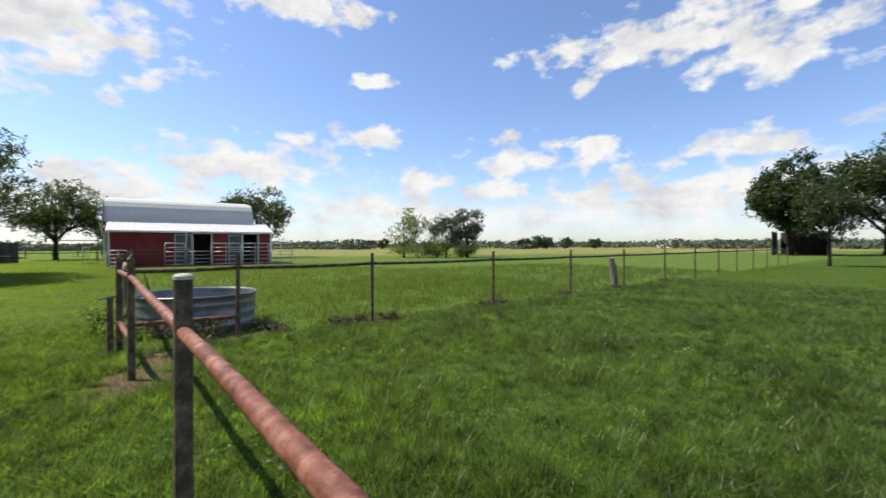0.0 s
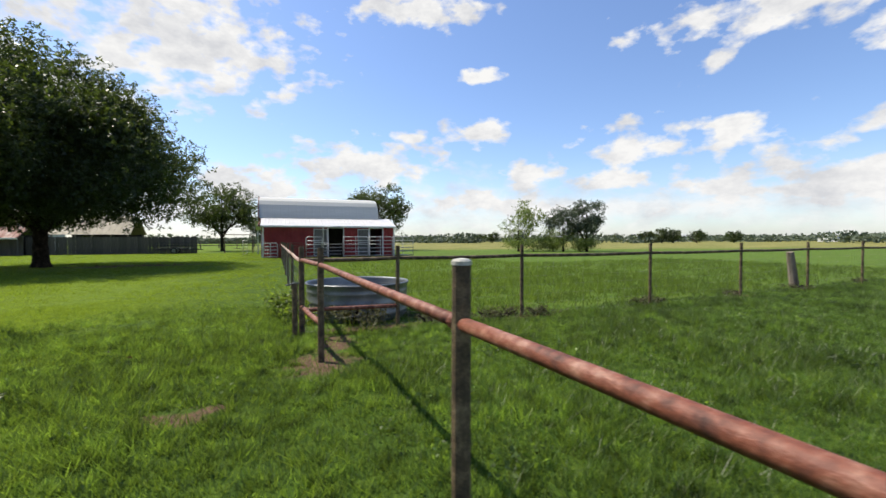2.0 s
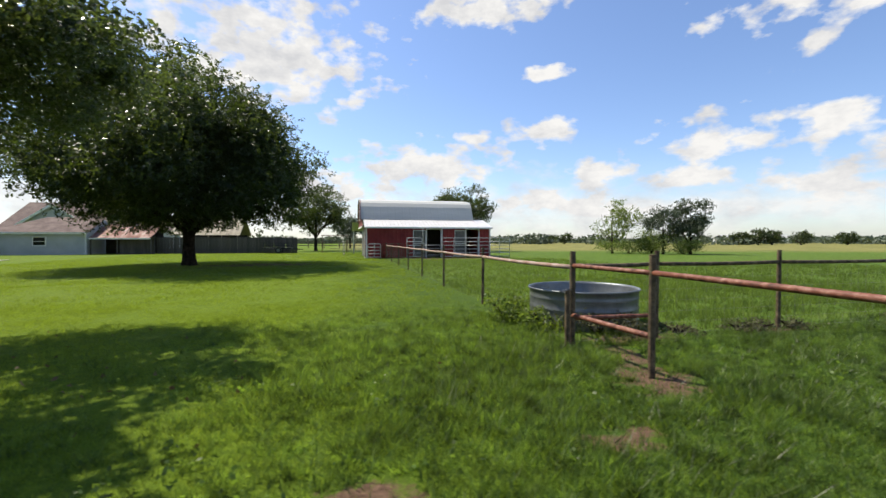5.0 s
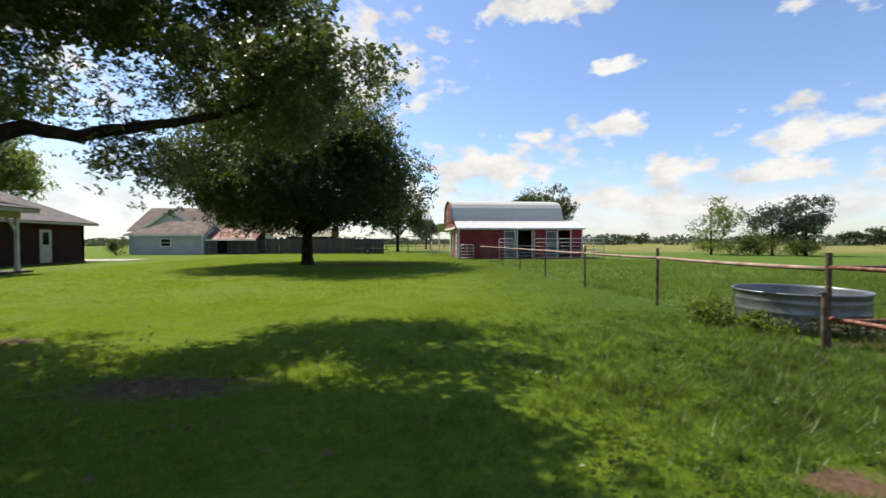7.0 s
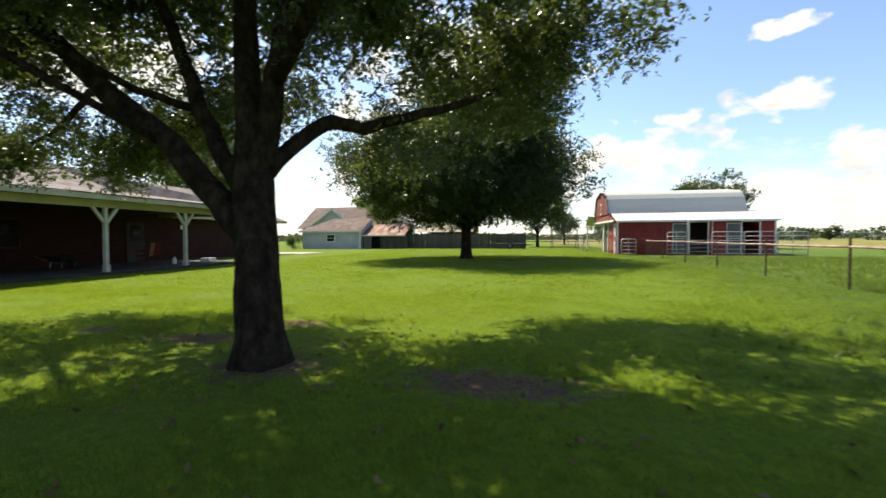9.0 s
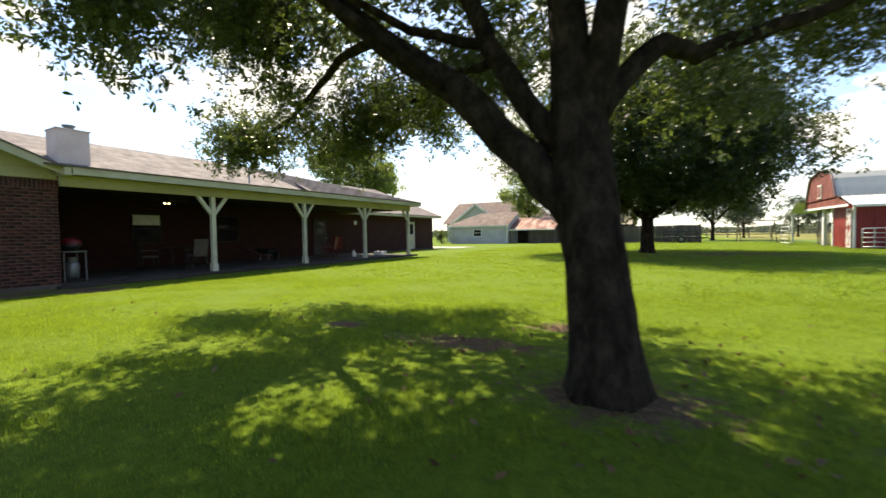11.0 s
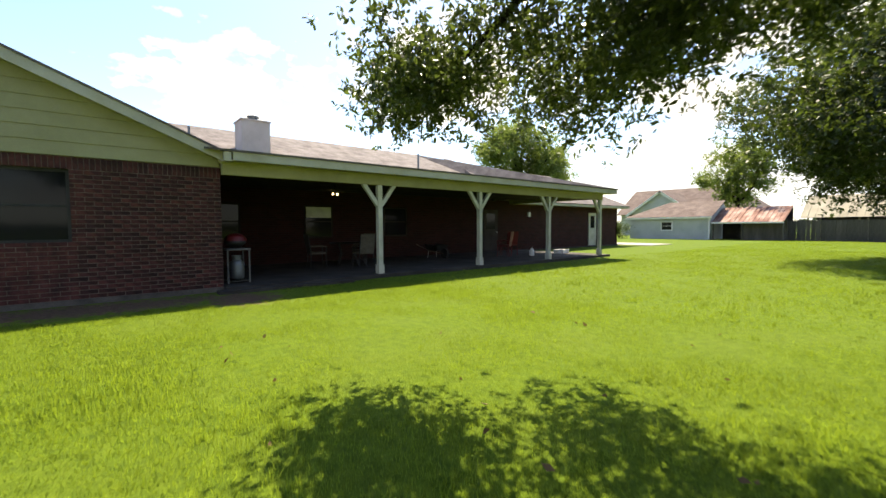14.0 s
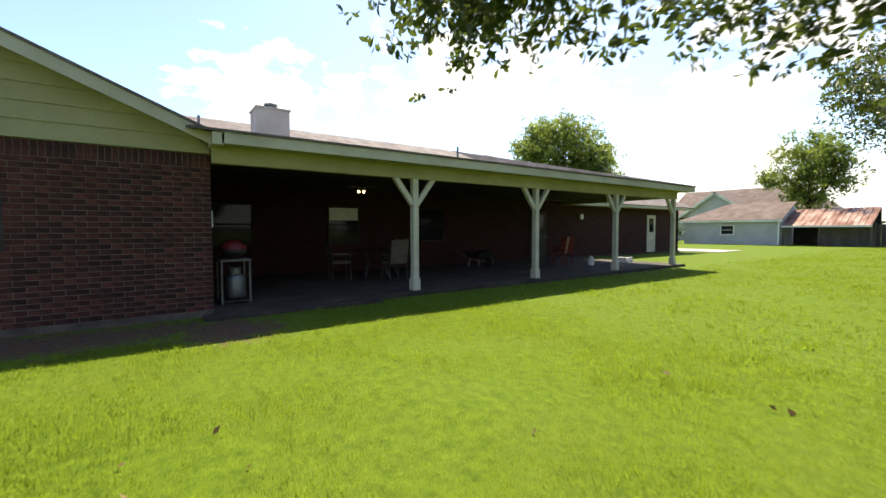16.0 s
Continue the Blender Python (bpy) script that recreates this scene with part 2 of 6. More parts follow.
M = {}
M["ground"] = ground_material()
M["rust"] = worn("rusted_pipe", (0.165, 0.050, 0.027), (0.050, 0.018, 0.012), (0.30, 0.155, 0.105), 16, 120, 0.6, 0.0, 0.3)
# pale pinkish rust; sunlight on the rail tops is put into the colour
M["pale_rust"] = worn("sunlit_pale_pipe", (0.304, 0.205, 0.16), (0.205, 0.114, 0.0836), (0.395, 0.319, 0.274), 4, 80, 0.7, 0.0, 0.3)
M["post"] = worn("weathered_pipe_post", (0.088, 0.060, 0.032), (0.034, 0.024, 0.015), (0.20, 0.145, 0.080), 10, 80, 0.75, 0.0, 0.35)
M["post_cap"] = worn("pale_cap", (0.42, 0.41, 0.36), (0.24, 0.22, 0.19), (0.56, 0.55, 0.5), 8, 60, 0.6)
M["wire"] = worn("galvanised_wire", (0.167, 0.167, 0.16), (0.106, 0.0988, 0.0912), (0.243, 0.243, 0.228), 4, 40, 0.5, 0.6)
M["oldwood"] = worn("grey_split_wood", (0.167, 0.129, 0.0988), (0.0912, 0.0684, 0.0532), (0.258, 0.213, 0.167), 4, 40, 0.9, 0, 0.5, (1, 1, 0.15))
M["galv"] = worn("galvanised_steel", (0.16, 0.177, 0.188), (0.108, 0.12, 0.131), (0.228, 0.245, 0.257), 2.5, 30, 0.42, 0.55, 0.1)
M["water"] = worn("still_water", (0.05, 0.06, 0.06), (0.03, 0.04, 0.04), (0.07, 0.08, 0.07), 2, 9, 0.06, 0, 0.04)
M["redwall"] = worn("red_ribbed_steel", (0.251, 0.0167, 0.0167), (0.19, 0.0114, 0.0122), (0.304, 0.0304, 0.0266), 0.9, 40, 0.5, 0, 0.05)
M["browngable"] = worn("faded_red_boards", (0.167, 0.038, 0.0266), (0.114, 0.0266, 0.019), (0.228, 0.0684, 0.0456), 1.2, 40, 0.7, 0, 0.1)
M["roofsteel"] = worn("weathered_steel_roof", (0.441, 0.448, 0.422), (0.372, 0.38, 0.357), (0.509, 0.517, 0.49), 0.7, 25, 0.6, 0.0, 0.05, (0.12, 1, 1))
M["rooflight"] = worn("bright_steel_roof", (0.544, 0.544, 0.544), (0.476, 0.483, 0.483), (0.578, 0.578, 0.571), 0.8, 25, 0.45, 0.1, 0.05)
M["white"] = worn("white_trim_paint", (0.76, 0.75, 0.72), (0.62, 0.61, 0.58), (0.82, 0.81, 0.79), 2, 50, 0.6, 0, 0.06)
M["postpaint"] = worn("cream_post_paint", (0.476, 0.459, 0.365), (0.391, 0.374, 0.289), (0.527, 0.51, 0.425), 3, 60, 0.6, 0, 0.08)
M["greypanel"] = worn("grey_stall_door", (0.117, 0.112, 0.106), (0.0854, 0.0798, 0.077), (0.154, 0.149, 0.141), 2, 40, 0.6, 0.1, 0.1)
# dark brown; also holds the shade inside stalls, sheds and the carport
M["dark"] = worn("shade_dark_boards", (0.045, 0.035, 0.03), (0.03, 0.022, 0.02), (0.06, 0.05, 0.045), 1.5, 40, 0.9)
M["tube"] = worn("galvanised_tube", (0.502, 0.502, 0.494), (0.38, 0.38, 0.372), (0.578, 0.578, 0.57), 3, 30, 0.45, 0.4, 0.06)
M["brick"] = worn("dark_red_brick", (0.0493, 0.0123, 0.00935), (0.0187, 0.0068, 0.00595), (0.0892, 0.0247, 0.0179), 5, 90, 0.85, 0, 0.5, rand=0.5)
M["mortar"] = worn("grey_mortar", (0.129, 0.0936, 0.0744), (0.0856, 0.0624, 0.0484), (0.171, 0.129, 0.106), 6, 120, 0.95, 0, 0.4)
def brick_wall_material():
    m, n, l, b = material("far_brick_shaded", (0.12, 0.035, 0.03), 0.9, 0, 0.2)
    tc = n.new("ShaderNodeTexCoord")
    sp = n.new("ShaderNodeSeparateXYZ")
    l.new(tc.outputs["Object"], sp.inputs[0])
    ad = n.new("ShaderNodeMath")
    l.new(sp.outputs[0], ad.inputs[0])
    l.new(sp.outputs[1], ad.inputs[1])
    cb = n.new("ShaderNodeCombineXYZ")
    l.new(ad.outputs[0], cb.inputs[0])
    l.new(sp.outputs[2], cb.inputs[1])
    t = n.new("ShaderNodeTexBrick")
    for key, v in (("Scale", 1.0), ("Mortar Size", 0.008), ("Brick Width", 0.253), ("Row Height", 0.077), ("Bias", -0.2)):
        t.inputs[key].default_value = v
    # brick and mortar tones lowered to hold the deep patio's shade too
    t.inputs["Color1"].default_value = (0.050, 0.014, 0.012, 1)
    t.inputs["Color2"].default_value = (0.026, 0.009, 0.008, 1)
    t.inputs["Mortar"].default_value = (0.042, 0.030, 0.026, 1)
    l.new(cb.outputs[0], t.inputs["Vector"])
    stain_shade = ramp(n, l, noise_fac(n, l, 1.5), [(0.3, (0.8,) * 3), (0.7, (1.15,) * 3)])
    l.new(mixed(n, l, 1.0, t.outputs["Color"], stain_shade, "MULTIPLY"), b.inputs["Base Color"])
    bump(n, l, b, t.outputs["Fac"], -0.4, 0.01)
    return m


M["farbrick"] = brick_wall_material()
# ceiling and window frames, the shade under the patio roof put into the brown
M["stain_shade"] = worn("shade_brown_boards", (0.034, 0.0272, 0.0221), (0.0221, 0.017, 0.0145), (0.0493, 0.0391, 0.0323), 2, 50, 0.8, 0, 0.2)
M["siding"] = worn("cream_lap_siding", (0.321, 0.299, 0.153), (0.275, 0.257, 0.131), (0.359, 0.337, 0.184), 1.2, 40, 0.65, 0, 0.06)
M["fascia"] = worn("pale_fascia_paint", (0.442, 0.416, 0.315), (0.365, 0.34, 0.246), (0.493, 0.468, 0.374), 1.5, 40, 0.6, 0, 0.06)
M["shingle"] = worn("brown_grey_shingle", (0.135, 0.115, 0.112), (0.095, 0.079, 0.077), (0.18, 0.157, 0.155), 2.2, 45, 0.95, 0, 0.5)
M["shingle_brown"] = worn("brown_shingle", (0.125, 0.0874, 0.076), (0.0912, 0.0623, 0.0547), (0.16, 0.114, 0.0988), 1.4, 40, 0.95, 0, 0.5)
# dark concrete with the patio's shade put into its tones, unlike the drive
M["concrete"] = worn("shaded_patio_concrete", (0.0407, 0.0342, 0.0283), (0.0256, 0.0213, 0.0179), (0.0582, 0.0496, 0.0419), 1.2, 60, 0.9, 0, 0.25)
M["drive"] = worn("pale_concrete", (0.35, 0.327, 0.296), (0.289, 0.266, 0.236), (0.41, 0.388, 0.357), 1.2, 60, 0.9, 0, 0.25)
M["footing"] = worn("dark_footing", (0.0836, 0.0699, 0.0593), (0.0532, 0.0441, 0.038), (0.122, 0.103, 0.0874), 2.5, 60, 0.95, 0, 0.3)
M["chimney"] = worn("pale_chimney_siding", (0.527, 0.476, 0.416), (0.451, 0.408, 0.348), (0.578, 0.527, 0.468), 1.6, 40, 0.8, 0, 0.1)
M["blueshed"] = worn("pale_grey_siding", (0.43, 0.445, 0.45), (0.37, 0.385, 0.39), (0.49, 0.50, 0.505), 0.7, 30, 0.75, 0, 0.06)
M["rustroof"] = worn("rusted_corrugated_roof", (0.274, 0.137, 0.0988), (0.167, 0.0646, 0.0456), (0.441, 0.342, 0.289), 1.1, 30, 0.8, 0.0, 0.15, (1.6, 0.4, 1))
M["greyfence"] = worn("grey_fence_board", (0.0912, 0.0798, 0.0646), (0.057, 0.0494, 0.0395), (0.129, 0.114, 0.095), 2.0, 50, 0.92, 0, 0.3, (1, 1, 0.2), rand=0.2)
M["beige"] = worn("beige_metal", (0.274, 0.243, 0.167), (0.213, 0.19, 0.129), (0.319, 0.289, 0.205), 0.6, 20, 0.75, 0, 0.05)
M["bark"] = worn("oak_bark", (0.0274, 0.0205, 0.0144), (0.0106, 0.0076, 0.00532), (0.0562, 0.0426, 0.0304), 9.0, 30, 0.97, 0, 1.0, (1, 1, 0.5), spec=0.1, dist=0.06)
# oak leaf, darkened to hold the shade of the backlit far crown
M["leaf_oak"] = leaf_material("dimmed_oak_leaf", (0.0112, 0.0216, 0.008), (0.0352, 0.0528, 0.0208), (0.136, 0.2, 0.024), 0.30)
# same leaf, lightened for the light that comes through the near crown
M["leaf_near"] = leaf_material("lightened_oak_leaf", (0.020, 0.034, 0.015), (0.080, 0.102, 0.050), (0.20, 0.28, 0.05), 0.24, 0.34)
M["leaf_bush"] = leaf_material("light_leaf", (0.048, 0.08, 0.024), (0.104, 0.144, 0.044), (0.272, 0.368, 0.064), 0.5)
M["leaf_far"] = leaf_material("far_leaf", (0.06, 0.084, 0.056), (0.104, 0.132, 0.088), (0.104, 0.136, 0.064), 0.25, 0.7)
M["grass"] = leaf_material("grass_blade", (0.062, 0.112, 0.013), (0.108, 0.172, 0.024), (0.36, 0.50, 0.045), 0.52, 0.55, patchy=0.24)
# weedy turf, with some of the fence side's dimmer light in its colour
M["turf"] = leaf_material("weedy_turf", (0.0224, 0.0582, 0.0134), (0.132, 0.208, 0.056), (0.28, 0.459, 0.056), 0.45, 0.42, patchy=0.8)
M["dryleaf"] = leaf_material("fallen_leaf", (0.09, 0.05, 0.025), (0.22, 0.14, 0.07), (0.2, 0.12, 0.05), 0.15, 0.7)
M["grass_tall"] = leaf_material("pasture_grass", (0.050, 0.098, 0.016), (0.115, 0.158, 0.034), (0.27, 0.40, 0.045), 0.48, 0.55, patchy=0.35)
M["weed"] = leaf_material("dry_weed", (0.05, 0.055, 0.025), (0.11, 0.11, 0.055), (0.14, 0.14, 0.05), 0.3, 0.8)
M["black"] = worn("black_plastic", (0.02, 0.02, 0.02), (0.014, 0.014, 0.014), (0.03, 0.03, 0.03), 4, 60, 0.5)
M["redplastic"] = worn("red_plastic", (0.135, 0.0081, 0.0081), (0.108, 0.0054, 0.0054), (0.151, 0.0135, 0.0135), 3, 60, 0.45)
M["tan"] = worn("tan_cushion_cloth", (0.111, 0.0943, 0.0748), (0.0878, 0.0748, 0.0585), (0.13, 0.114, 0.0943), 6, 120, 0.9)
M["glass"], _n, _l, _b = material("window_glass", (0.010, 0.011, 0.012), 0.05, 0.0, 0.15)
M["lamp"], _n, _l, _b = material("lit_bulb", (1, 1, 1), 0.5)
_b.inputs["Emission Color"].default_value, _b.inputs["Emission Strength"].default_value = (1.0, 0.72, 0.42, 1), 5.0
# ---- builders ----
class Geo:
    """Vertices and faces gathered into one mesh."""

    def __init__(self):
        self.v, self.f = [], []

    def face(self, *pts):
        k = len(self.v)
        self.v += [tuple(p) for p in pts]
        self.f.append(tuple(range(k, k + len(pts))))
        return self

    def box(self, x0, x1, y0, y1, z0, z1):
        k = len(self.v)
        self.v += [(x, y, z) for z in (z0, z1) for y in (y0, y1) for x in (x0, x1)]
        self.f += [tuple(k + i for i in q) for q in ((0, 2, 3, 1), (4, 5, 7, 6), (0, 1, 5, 4), (2, 6, 7, 3), (0, 4, 6, 2), (1, 3, 7, 5))]
        return self

    def beam(self, a, b, w, h, up=(0, 0, 1)):
        """A square timber from a to b, w wide and h high."""
        a, b = Vector(a), Vector(b)
        d = (b - a).normalized()
        s = d.cross(Vector(up))
        s = s.normalized() if s.length > 1e-4 else Vector((1, 0, 0))
        u = s.cross(d).normalized()
        k = len(self.v)
        for p in (a, b):
            for i, j in ((-1, -1), (1, -1), (1, 1), (-1, 1)):
                self.v.append(tuple(p + s * (i * w / 2) + u * (j * h / 2)))
        self.f += [(k, k + 1, k + 2, k + 3), (k + 7, k + 6, k + 5, k + 4)]
        self.f += [(k + i, k + 4 + i, k + 4 + (i + 1) % 4, k + (i + 1) % 4) for i in range(4)]
        return self

    def tube(self, pts, radii, n=8, caps=True):
        """A round bar along points, with a radius at each."""
        pts = [Vector(p) for p in pts]
        if isinstance(radii, (int, float)):
            radii = [radii] * len(pts)
        k = len(self.v)
        side = None
        for i, p in enumerate(pts):
            d = (pts[min(i + 1, len(pts) - 1)] - pts[max(i - 1, 0)]).normalized()
            if side is None:
                side = d.cross(Vector((0, 0, 1)))
                side = side.normalized() if side.length > 0.05 else Vector((1, 0, 0))
            side = (side - d * side.dot(d)).normalized()
            up = d.cross(side)
            for j in range(n):
                a = 2 * math.pi * j / n
                self.v.append(tuple(p + (side * math.cos(a) + up * math.sin(a)) * radii[i]))
        for i in range(len(pts) - 1):
            for j in range(n):
                j2 = (j + 1) % n
                self.f.append((k + i * n + j, k + i * n + j2, k + (i + 1) * n + j2, k + (i + 1) * n + j))
        if caps:
            self.f.append(tuple(k + j for j in range(n - 1, -1, -1)))
            self.f.append(tuple(k + (len(pts) - 1) * n + j for j in range(n)))
        return self

    def lathe(self, profile, centre=(0, 0, 0), n=32):
        """A turned shape from (radius, height) pairs."""
        k = len(self.v)
        for r, z in profile:
            for j in range(n):
                a = 2 * math.pi * j / n
                self.v.append((centre[0] + r * math.cos(a), centre[1] + r * math.sin(a), centre[2] + z))
        for i in range(len(profile) - 1):
            for j in range(n):
                j2 = (j + 1) % n
                self.f.append((k + i * n + j, k + i * n + j2, k + (i + 1) * n + j2, k + (i + 1) * n + j))
        return self

    def mesh(self, name):
        me = bpy.data.meshes.new(name)
        me.from_pydata(self.v, [], self.f)
        return me


def obj(name, geo, mat, parent=None, label="", smooth=False, bevel=0.0, **tags):
    me = geo.mesh(name) if isinstance(geo, Geo) else geo
    if not me.materials:
        me.materials.append(mat)
    if smooth:
        me.polygons.foreach_set("use_smooth", [True] * len(me.polygons))
    ob = new(name, me)
    if parent is not None:
        ob.parent = parent
    if bevel:
        bv = ob.modifiers.new("edge", "BEVEL")
        bv.width, bv.segments, bv.limit_method = bevel, 2, "ANGLE"
    tagged(ob, label, **tags)
    return ob


def thing(name, label, category="", group="", kind="", at=(0, 0, 0), turn=0.0):
    ob = new(name)
    ob.empty_display_size = 0.2
    ob.matrix_basis = pose(*at, 0, 0, turn)
    return tagged(ob, label, category, group, kind)


def cloud_mesh(name, verts, tris, mat):
    """A large mesh of loose triangles from arrays."""
    me = bpy.data.meshes.new(name)
    me.vertices.add(len(verts))
    me.vertices.foreach_set("co", np.ascontiguousarray(verts, dtype=np.float32).ravel())
    nf, side = tris.shape
    me.loops.add(nf * side)
    me.loops.foreach_set("vertex_index", np.ascontiguousarray(tris, dtype=np.int32).ravel())
    me.polygons.add(nf)
    me.polygons.foreach_set("loop_start", np.arange(0, nf * side, side, dtype=np.int32))
    me.update(calc_edges=True)
    me.materials.append(mat)
    return me


def slab_roof(p, thick=0.09):
    """A roof plane from four corners, with thickness."""
    g = Geo()
    p = [Vector(q) for q in p]
    n = (p[1] - p[0]).cross(p[2] - p[0]).normalized()
    if n.z < 0:
        n = -n
    k = len(g.v)
    g.v += [tuple(q) for q in p] + [tuple(q - n * thick) for q in p]
    m = len(p)
    g.f.append(tuple(range(k, k + m)))
    g.f.append(tuple(range(k + 2 * m - 1, k + m - 1, -1)))
    for i in range(m):
        j = (i + 1) % m
        g.f.append((k + i, k + m + i, k + m + j, k + j))
    return g


# ---- ground ----
def lift(x, y):
    """Gentle unevenness of the lawn."""
    return 0.02 * noise.noise((x * 0.35, y * 0.35, 0.0)) + 0.012 * noise.noise((x * 1.3, y * 1.3, 4.0))


def build_ground():
    xs = sorted({*np.arange(-30, 30.1, 0.6), *np.arange(-120, 121, 10.0), -2600, -900, -350, 350, 900, 2600})
    ys = sorted({*np.arange(-12, 45.1, 0.6), *np.arange(-120, 161, 10.0), -2600, -900, -350, 350, 900, 2600})
    g = Geo()
    nx = len(xs)
    for y in ys:
        for x in xs:
            near = abs(x) < 30 and -12 < y < 45
            g.v.append((x, y, lift(x, y) if near else 0.0))
    for j in range(len(ys) - 1):
        for i in range(nx - 1):
            g.f.append((j * nx + i, j * nx + i + 1, (j + 1) * nx + i + 1, (j + 1) * nx + i))
    obj("ground", g, M["ground"], None, "mown green lawn running into open pasture", True, kind="structure", category="ground")


build_ground()


# ---- pipe fences ----
RAIL_Z = 1.03


def fence_post(name, parent, x, y, h=1.21, r=0.03, cap=False):
    g = Geo().tube([(x, y, -0.12), (x, y, h * 0.5), (x + 0.004, y, h)], [r, r, r * 0.98], 12)
    p = obj(name, g, M["post"], parent, "", False)
    if cap:
        obj("cap", Geo().lathe([(0.0, 0.016), (r * 0.8, 0.012), (r * 1.04, 0.004), (r * 1.04, -0.01), (r * 0.9, -0.011)], (x + 0.004, y, h), 14), M["post_cap"], p, "pale weld cap")
    return p


def rail(parent, a, b, r=0.032, sag=0.0, name="rail"):
    a, b = Vector(a), Vector(b)
    pts = []
    for i in range(9):
        t = i / 8
        p = a.lerp(b, t)
        pts.append(p + Vector((0.004 * math.sin(9 * t + a.x), 0.004 * math.sin(7 * t + a.y), -sag * 4 * t * (1 - t))))
    return obj(name, Geo().tube(pts, r, 12), M["rust"], parent, "", True)


def wire_mesh(parent, a, b, top=0.98, step=0.16, rows=7):
    """Stock wire between two posts: thin bars, three-sided."""
    a, b = Vector(a), Vector(b)
    g = Geo()
    n = max(2, int((b - a).length / step))
    for i in range(1, n):
        p = a.lerp(b, i / n)
        g.tube([(p.x, p.y, 0.05), (p.x, p.y, top)], 0.0013, 3, False)
    for k in range(rows):
        z = 0.06 + (top - 0.06) * k / (rows - 1)
        g.tube([(a.x, a.y, z), (b.x, b.y, z)], 0.0016, 3, False)
    obj("wire_mesh", g, M["wire"], parent, "thin square stock wire")


LEFT_POSTS = [(0.0, 0.0), (0.0, 3.6), (0.0, 7.22), (0.0, 10.83), (0.0, 14.45), (0.0, 18.05), (0.0, 21.65), (0.0, 25.2)]
RIGHT_POSTS = [(1.36, 0.14), (3.52, 0.18), (6.42, 0.21), (9.33, 0.41), (12.23, 0.66), (15.13, 0.86), (18.03, 1.12), (20.93, 1.40), (23.8, 1.70), (26.7, 1.96), (29.6, 2.22), (32.5, 2.5), (35.4, 2.8)]
NEAR_POSTS = [(0.127, -1.28), (0.324, -4.52), (0.52, -7.9), (0.72, -11.3)]


def build_fences():
    f = thing("pipe_fence", "rusty steel pipe fence with stock wire beside the lawn", "fence", "paddock fences")
    for i, (x, y) in enumerate(LEFT_POSTS):
        fence_post("post", f, x, y, 1.21, 0.036 if i == 0 else 0.03)
    for (a, b) in zip(LEFT_POSTS, LEFT_POSTS[1:]):
        r = rail(f, (*a, RAIL_Z - 0.02), (*b, RAIL_Z - 0.02), 0.03, 0.015)
        r.data.materials.clear()
        r.data.materials.append(M["pale_rust"])
        wire_mesh(f, a, b)
    f2 = thing("pipe_fence", "dark steel pipe fence running along the open paddock", "fence", "paddock fences")
    for x, y in RIGHT_POSTS:
        fence_post("post", f2, x, y, 1.21, 0.03)
    line = [LEFT_POSTS[0]] + RIGHT_POSTS
    for a, b in zip(line, line[1:]):
        r = rail(f2, (*a, RAIL_Z), (*b, RAIL_Z), 0.028, 0.012)
        r.data.materials.clear()
        r.data.materials.append(M["post"])
        wire_mesh(f2, a, b)
    f3 = thing("pipe_fence", "thick rust-red pipe rail on steel posts", "fence", "paddock fences")
    for i, (x, y) in enumerate(NEAR_POSTS):
        fence_post("post", f3, x, y, 1.21, 0.034 if i == 0 else 0.036, i > 0)
    line = [LEFT_POSTS[0]] + NEAR_POSTS
    for i, (a, b) in enumerate(zip(line, line[1:])):
        z0, z1 = (1.03, 1.03, 0.985, 0.96, 0.96)[i:i + 2]
        rail(f3, (*a, z0), (*b, z1), 0.0265, 0.0)
        if i < 3:
            obj("weld_bead", Geo().tube([Vector((*b, z1)).lerp(Vector((*a, z0)), k) for k in (0.008, 0.011, 0.015, 0.018)], [0.029, 0.034, 0.034, 0.029], 12, False), M["rust"], f3)
    rail(f3, (0.0, 0.0, 0.40), (0.127, -1.28, 0.40), 0.03, name="brace")
    rail(f3, (0.0, 0.0, 0.36), (1.36, 0.14, 0.32), 0.028, name="brace")
    s = thing("short_post", "short steel post with a wire tie beside the corner", "post")
    fence_post("post", s, -0.09, -0.04, 0.72, 0.034)
    obj("wire_tie", Geo().tube([(-0.2, -0.03, 0.70), (-0.09, -0.04, 0.73), (0.0, 0.0, 0.72)], 0.012, 6), M["wire"], s)
    # leaning wooden post tied to the fence
    g = Geo().tube([(12.3, 0.98, -0.1), (12.2, 0.98, 0.4), (12.06, 0.97, 0.95)], [0.11, 0.10, 0.085], 9)
    obj("wooden_post", g, M["oldwood"], None, "leaning weathered wooden post beside the pipe fence", category="post")


build_fences()


def build_tank():
    t = thing("stock_tank", "round galvanised steel stock tank behind the fence", "water trough", at=(1.0, 1.42, 0))
    r, h = 0.86, 0.58
    prof = [(0.0, 0.03), (r - 0.04, 0.03), (r - 0.03, 0.0), (r - 0.012, 0.02)]
    for k in range(3):
        z = 0.13 + 0.16 * k
        prof += [(r - 0.012, z - 0.018), (r - 0.002, z), (r - 0.012, z + 0.018)]
    prof += [(r - 0.006, h - 0.03), (r + 0.012, h - 0.02), (r + 0.02, h), (r + 0.008, h + 0.014), (r - 0.012, h + 0.006), (r - 0.02, h - 0.03), (r - 0.025, 0.05), (0.0, 0.05)]
    obj("body", Geo().lathe(prof, n=56), M["galv"], t, "", True)
    obj("water", Geo().lathe([(0.0, 0.33), (r - 0.026, 0.33)], n=48), M["water"], t, "dark still water")


build_tank()


